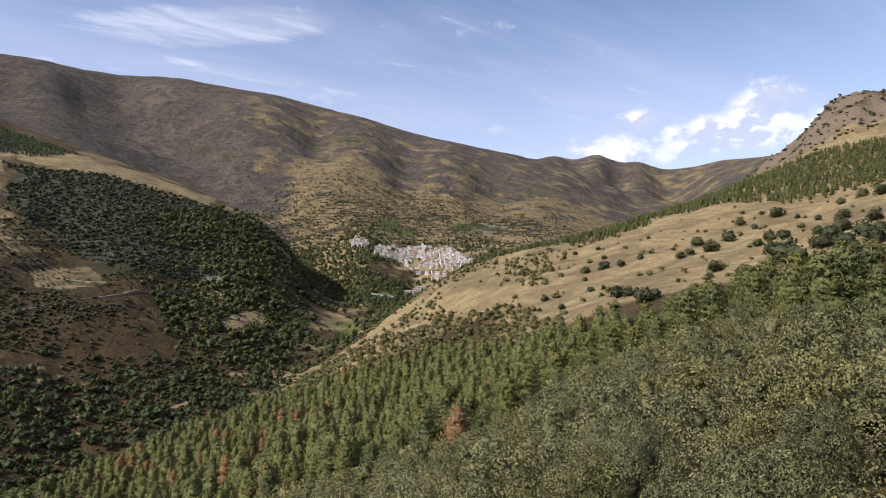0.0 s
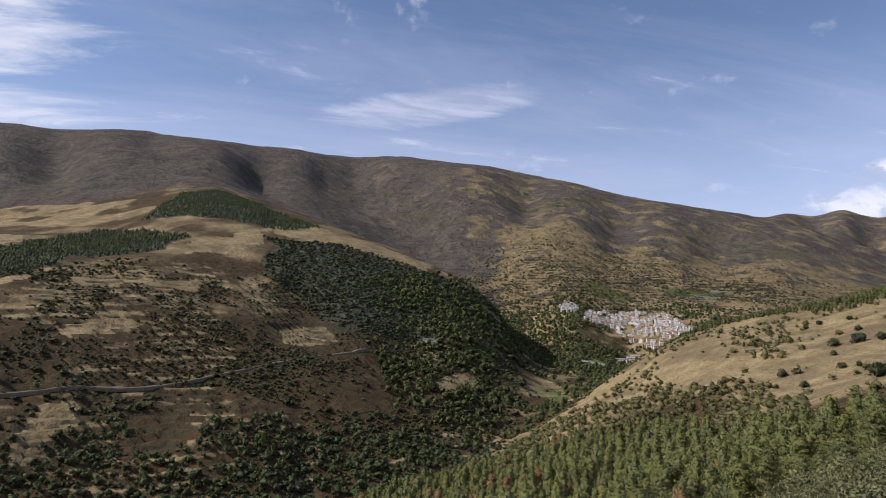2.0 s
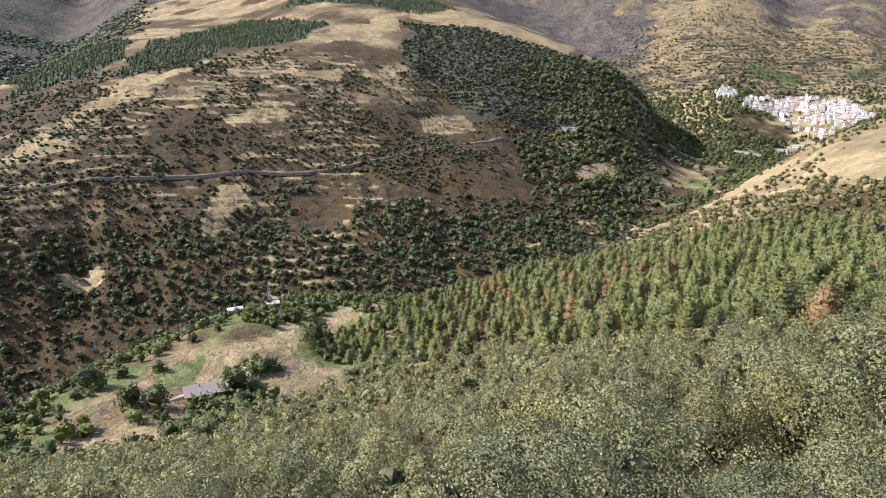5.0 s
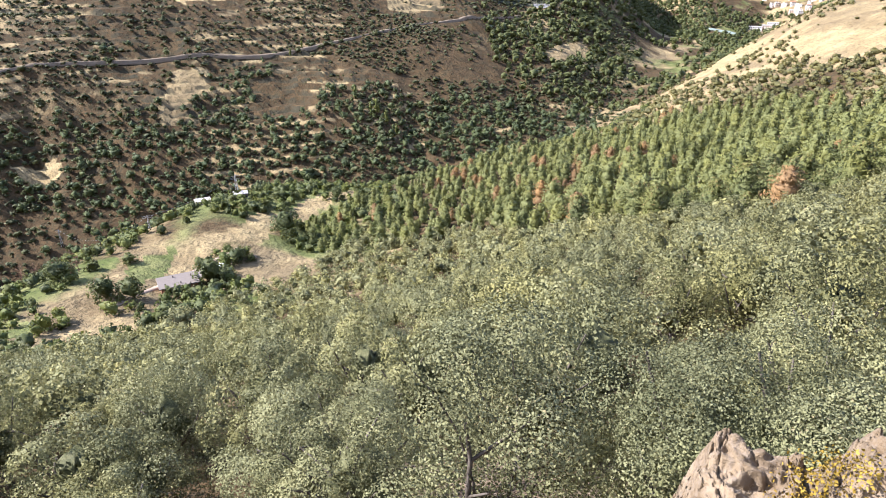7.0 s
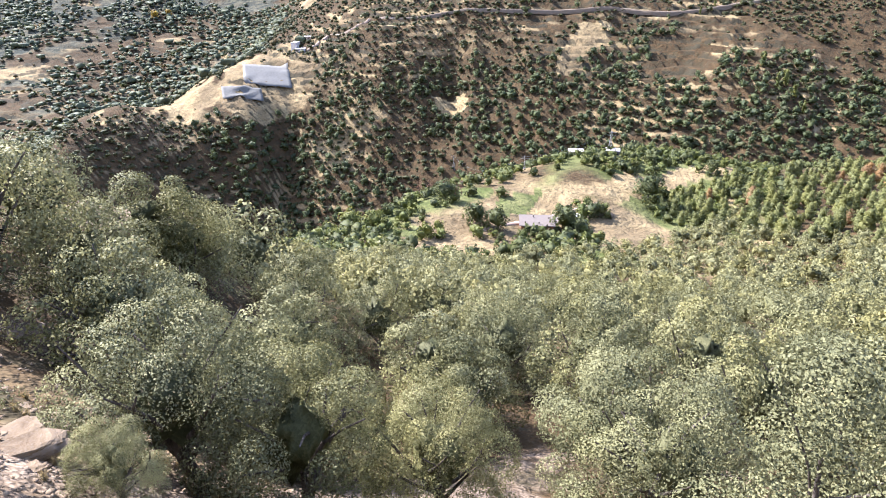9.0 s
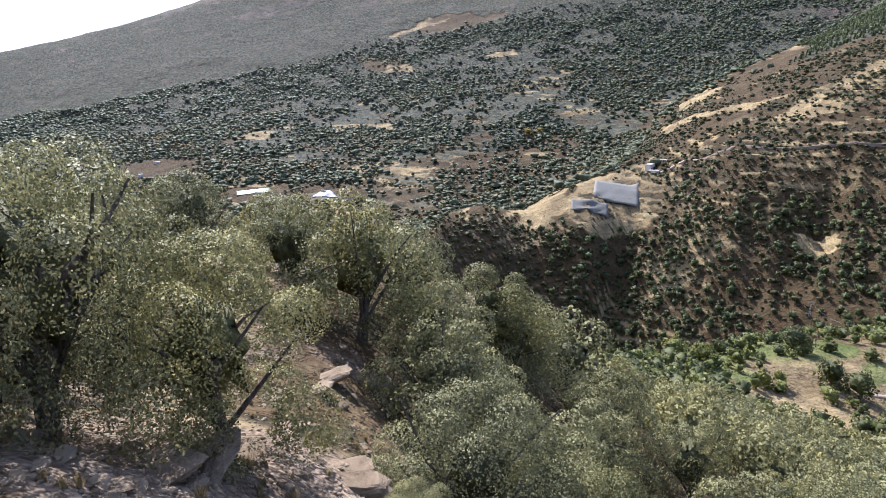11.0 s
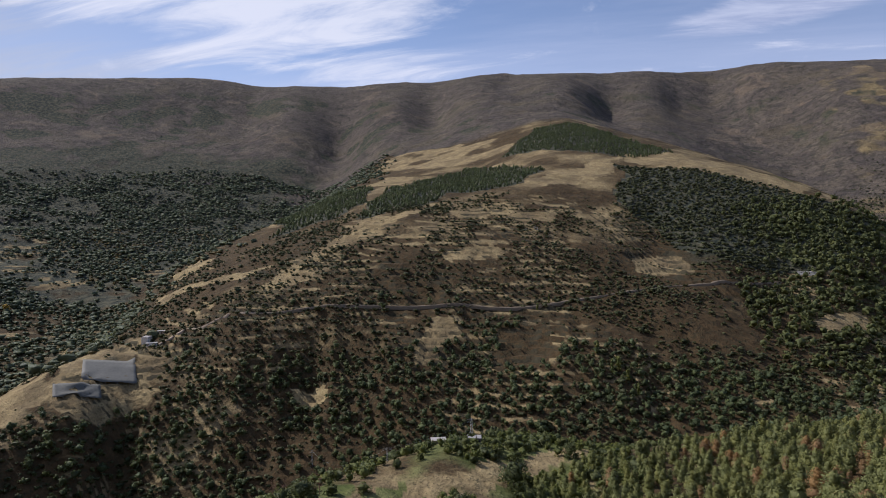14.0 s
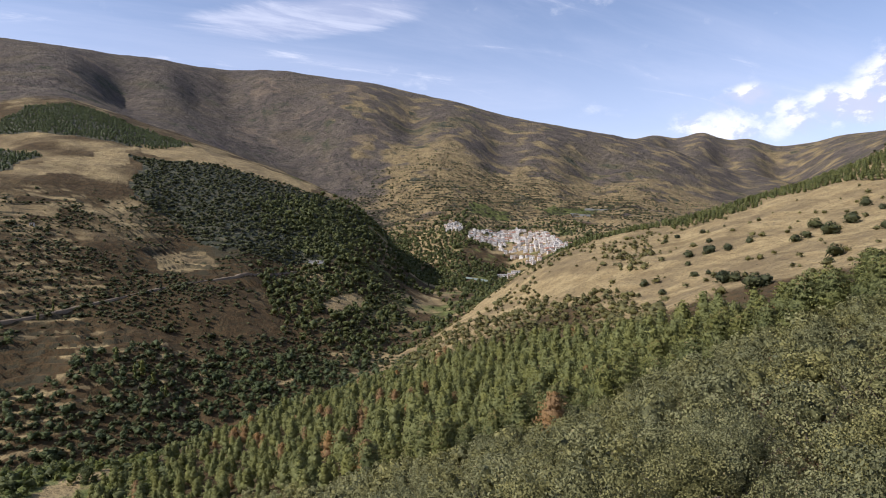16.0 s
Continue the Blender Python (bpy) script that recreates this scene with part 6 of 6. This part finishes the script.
# ---------------------------------------------------------------- covers over crops and ponds
def cover_sheet(name, cx, cy, wide, deep, turn, material, label, lift=1.8, posts=True, taper=1.0, rows=6):
    """A net or sheet stretched over posts, following the slope."""
    root = tagged(new(name), label, "crop cover")
    c, s = math.cos(radians(turn)), math.sin(radians(turn))
    n, m = 15, 9
    v = []
    for j in range(m):
        for i in range(n):
            u, w = (i / (n - 1) - 0.5) * wide * (1 + (taper - 1) * j / (m - 1)), (j / (m - 1) - 0.5) * deep
            x, y = cx + u * c - w * s, cy + u * s + w * c
            v.append((x, y, 0))
    v = np.array(v)
    v[:, 2] = ground_z(v[:, 0], v[:, 1])
    fit = np.linalg.lstsq(np.c_[v[:, :2] - (cx, cy), np.ones(len(v))], v[:, 2], rcond=None)[0]
    plane = np.c_[v[:, :2] - (cx, cy), np.ones(len(v))] @ fit
    v[:, 2] = np.maximum(0.85 * plane + 0.15 * v[:, 2], v[:, 2] - lift * 0.5) + lift * 0.75 + 0.22 * np.sin(np.arange(len(v)) % n * np.pi)
    v[:, 2] += np.where((np.arange(len(v)) % n) % 2, -0.25, 0.0)
    q = np.array([(j * n + i, j * n + i + 1, (j + 1) * n + i + 1, (j + 1) * n + i) for j in range(m - 1) for i in range(n - 1)])
    me = mesh_of("sheet", v, q, material)
    ob = part("sheet", me, root)
    md = ob.modifiers.new("thick", "SOLIDIFY")
    md.thickness = 0.08
    if posts:
        for j in (0, m // 2, m - 1):
            for i in range(0, n, 3):
                p = v[j * n + i]
                g = float(ground_z(p[0], p[1]))
                if p[2] - g > 0.4:
                    strut((p[0], p[1], g - 0.3), (p[0], p[1], p[2] - 0.02), 0.07, "post", root)
    return root


cover_sheet("crop_net", -440, 440, 42, 40, 45, NET, "grey net stretched on posts over a field plot")
cover_sheet("crop_net", -431, 398, 34, 18, 48, NET, "pale grey net stretched over a lower plot")
cover_sheet("pond_cover", -1074, 361, 48, 44, 66, SHEET, "white sheet over a small tapering pond", 1.0, False, 0.25)
cover_sheet("crop_net", -1150, 250, 58, 26, 78, plain("green_white_net", (0.16, 0.26, 0.14), (0.62, 0.66, 0.62), 0.6, 0.12), "green and white net over vegetable rows", 1.2, False)
cover_sheet("crop_net", 1240, 1560, 70, 26, -38, NET, "grey net over a terrace", 1.6, False)
cover_sheet("crop_net", 560, 1060, 46, 26, -28, plain("green_net", (0.20, 0.26, 0.20), (0.30, 0.34, 0.28), 0.6), "green net over a terrace by the river", 1.6, False)
cover_sheet("crop_net", 1120, 1480, 60, 22, -38, NET, "grey net over a terrace", 1.6, False)


# ---------------------------------------------------------------- roads
def road(name, line, wide, material, label, lift=0.25):
    p = threaded(line, 14)
    d = unit(np.gradient(p, axis=0) * (1, 1, 0))
    side = np.stack([d[:, 1], -d[:, 0], 0 * d[:, 0]], 1)
    a, b = p + side * wide / 2, p - side * wide / 2
    z = 0.3 * np.maximum(ground_z(a[:, 0], a[:, 1]), ground_z(b[:, 0], b[:, 1])) + 0.7 * ground_z(p[:, 0], p[:, 1]) + lift
    k = np.ones(7) / 7
    z = np.maximum(np.convolve(np.pad(z, 3, "edge"), k, "valid"), z - 0.6)
    a[:, 2], b[:, 2] = z, z
    n = len(p)
    low_a, low_b = a + side * 0.8 - (0, 0, 3.5), b - side * 0.8 - (0, 0, 3.5)
    v = np.vstack([low_a, a, b, low_b])
    i = np.arange(n - 1)
    q = np.vstack([np.stack([i + k * n, i + 1 + k * n, i + 1 + (k + 1) * n, i + (k + 1) * n], 1) for k in range(3)])
    tagged(new(name, mesh_of(name, v, q, material)), label, "road", kind="structure")


road("road", LINES["spur_road"], 6.0, ASPHALT, "narrow mountain road cut across the slope")
road("farm_track", [(-446, 490, 0), (-436, 506, 0), (-424, 522, 0), (-404, 523, 0), (-354, 545, 0)], 4.0, DIRT, "pale dirt track to the white farmhouse")
road("farm_track", [(-1425, -170, 0), (-1480, -140, 0), (-1534, -125, 0), (-1620, -88, 0)], 5.0, DIRT, "pale dirt track between western fields")
road("farm_track", [(-72, 146, 0), (-64, 168, 0), (-55, 182, 0), (-50, 190, 0)], 2.4, DIRT, "dirt track past the building site", 0.08)


# ---------------------------------------------------------------- single trees that stand out
def lone_trees(rows, height, radius, material, label, group, cards_n=700, leaf=0.32, tall=False, core=2):
    made = []
    for k in range(min(2, len(rows))):
        wood = wood_of(height, radius, 0.09 * height / 8, 4, 5, 0.2)
        made.append(tree_thing("tree", wood, lobed_crown(cards_n, height, radius, 15, leaf, leaf * 0.75, 0.05 if tall else 0.12, core), material, label, "tree", group))
    spread_out(made, rows)


P = at_heading
lone_trees([(*P(9.2, 6.6), 1.0)], 4.7, 1.45, OAK, "thin-leaved young oak with pale olive leaves", "young oak", 24000, 0.021, True, 0)
lone_trees([(*P(-10.3, 214), 1.1), (*P(-17.6, 172), 1.0), (*P(-24.5, 165), 0.8), (*P(-26.5, 168), 0.85), (*P(-5.2, 250), 0.7), (*P(-15.2, 186), 0.6), (*P(-29.5, 188), 0.8)], 9.0, 4.6, BROAD, "dark green walnut tree on the meadow", "trees on the meadow", 900, 0.34)
lone_trees([(*P(-1.0, 545), 1.0), (*P(-1.6, 540), 0.85), (*P(-0.2, 535), 0.8), (*P(-3.0, 560), 0.8), (*P(-8.3, 640), 0.6), (*P(0.6, 520), 0.7), (*P(-7.3, 655), 0.55)], 15.0, 2.2, FRESH, "slender yellow-green poplar on the slope", "poplars", 420, 0.5, True)
lone_trees([(*P(-52.9, 1440), 1.3), (*P(-51.9, 1450), 1.0)], 12.0, 6.5, YELLOW, "broad yellow autumn tree in the wood", "autumn trees", 300, 0.8)
lone_trees([(*P(-36.8, 160), 1.0), (*P(-39.0, 168), 1.1), (*P(-41.2, 172), 0.9), (*P(-43, 178), 0.8), (*P(-18.3, 165), 0.35), (*P(-21, 255), 0.6), (*P(-22, 262), 0.5)], 6.0, 3.0, FRESH, "yellow-green shrub tree by the field", "yellow-green trees", 700, 0.24)


def bare_tree(x, y, s):
    root = tagged(new("dead_tree"), "dead tree with bare reddish branches", "tree", "dead trees")
    for k, piece in enumerate(wood_of(7.5 * s, 1.6 * s, 0.1, 12, 5, 0.1)):
        part("limb" if k else "trunk", mesh_of("limb" if k else "trunk", *piece, DEADWOOD), root)
    v, q, t, nn = lobed_crown(420, 7.5 * s, 1.5 * s, 10, 0.16, 0.025, 0.2, 0, hollow=0.2)
    tagged(part("twig_spray", mesh_of("twig_spray", v, q, DEADWOOD, t, nn), root), kind="stuff")
    root.matrix_basis = Matrix.Translation((x, y, float(ground_z(x, y))))


DEADWOOD = plain("dead_wood", (0.16, 0.085, 0.06), (0.24, 0.14, 0.10))
for h, r, s in ((-32.0, 203, 1.0), (-31.0, 200, 0.8), (-28.6, 190, 0.9), (-28.0, 196, 0.75)):
    bare_tree(*P(h, r), s)
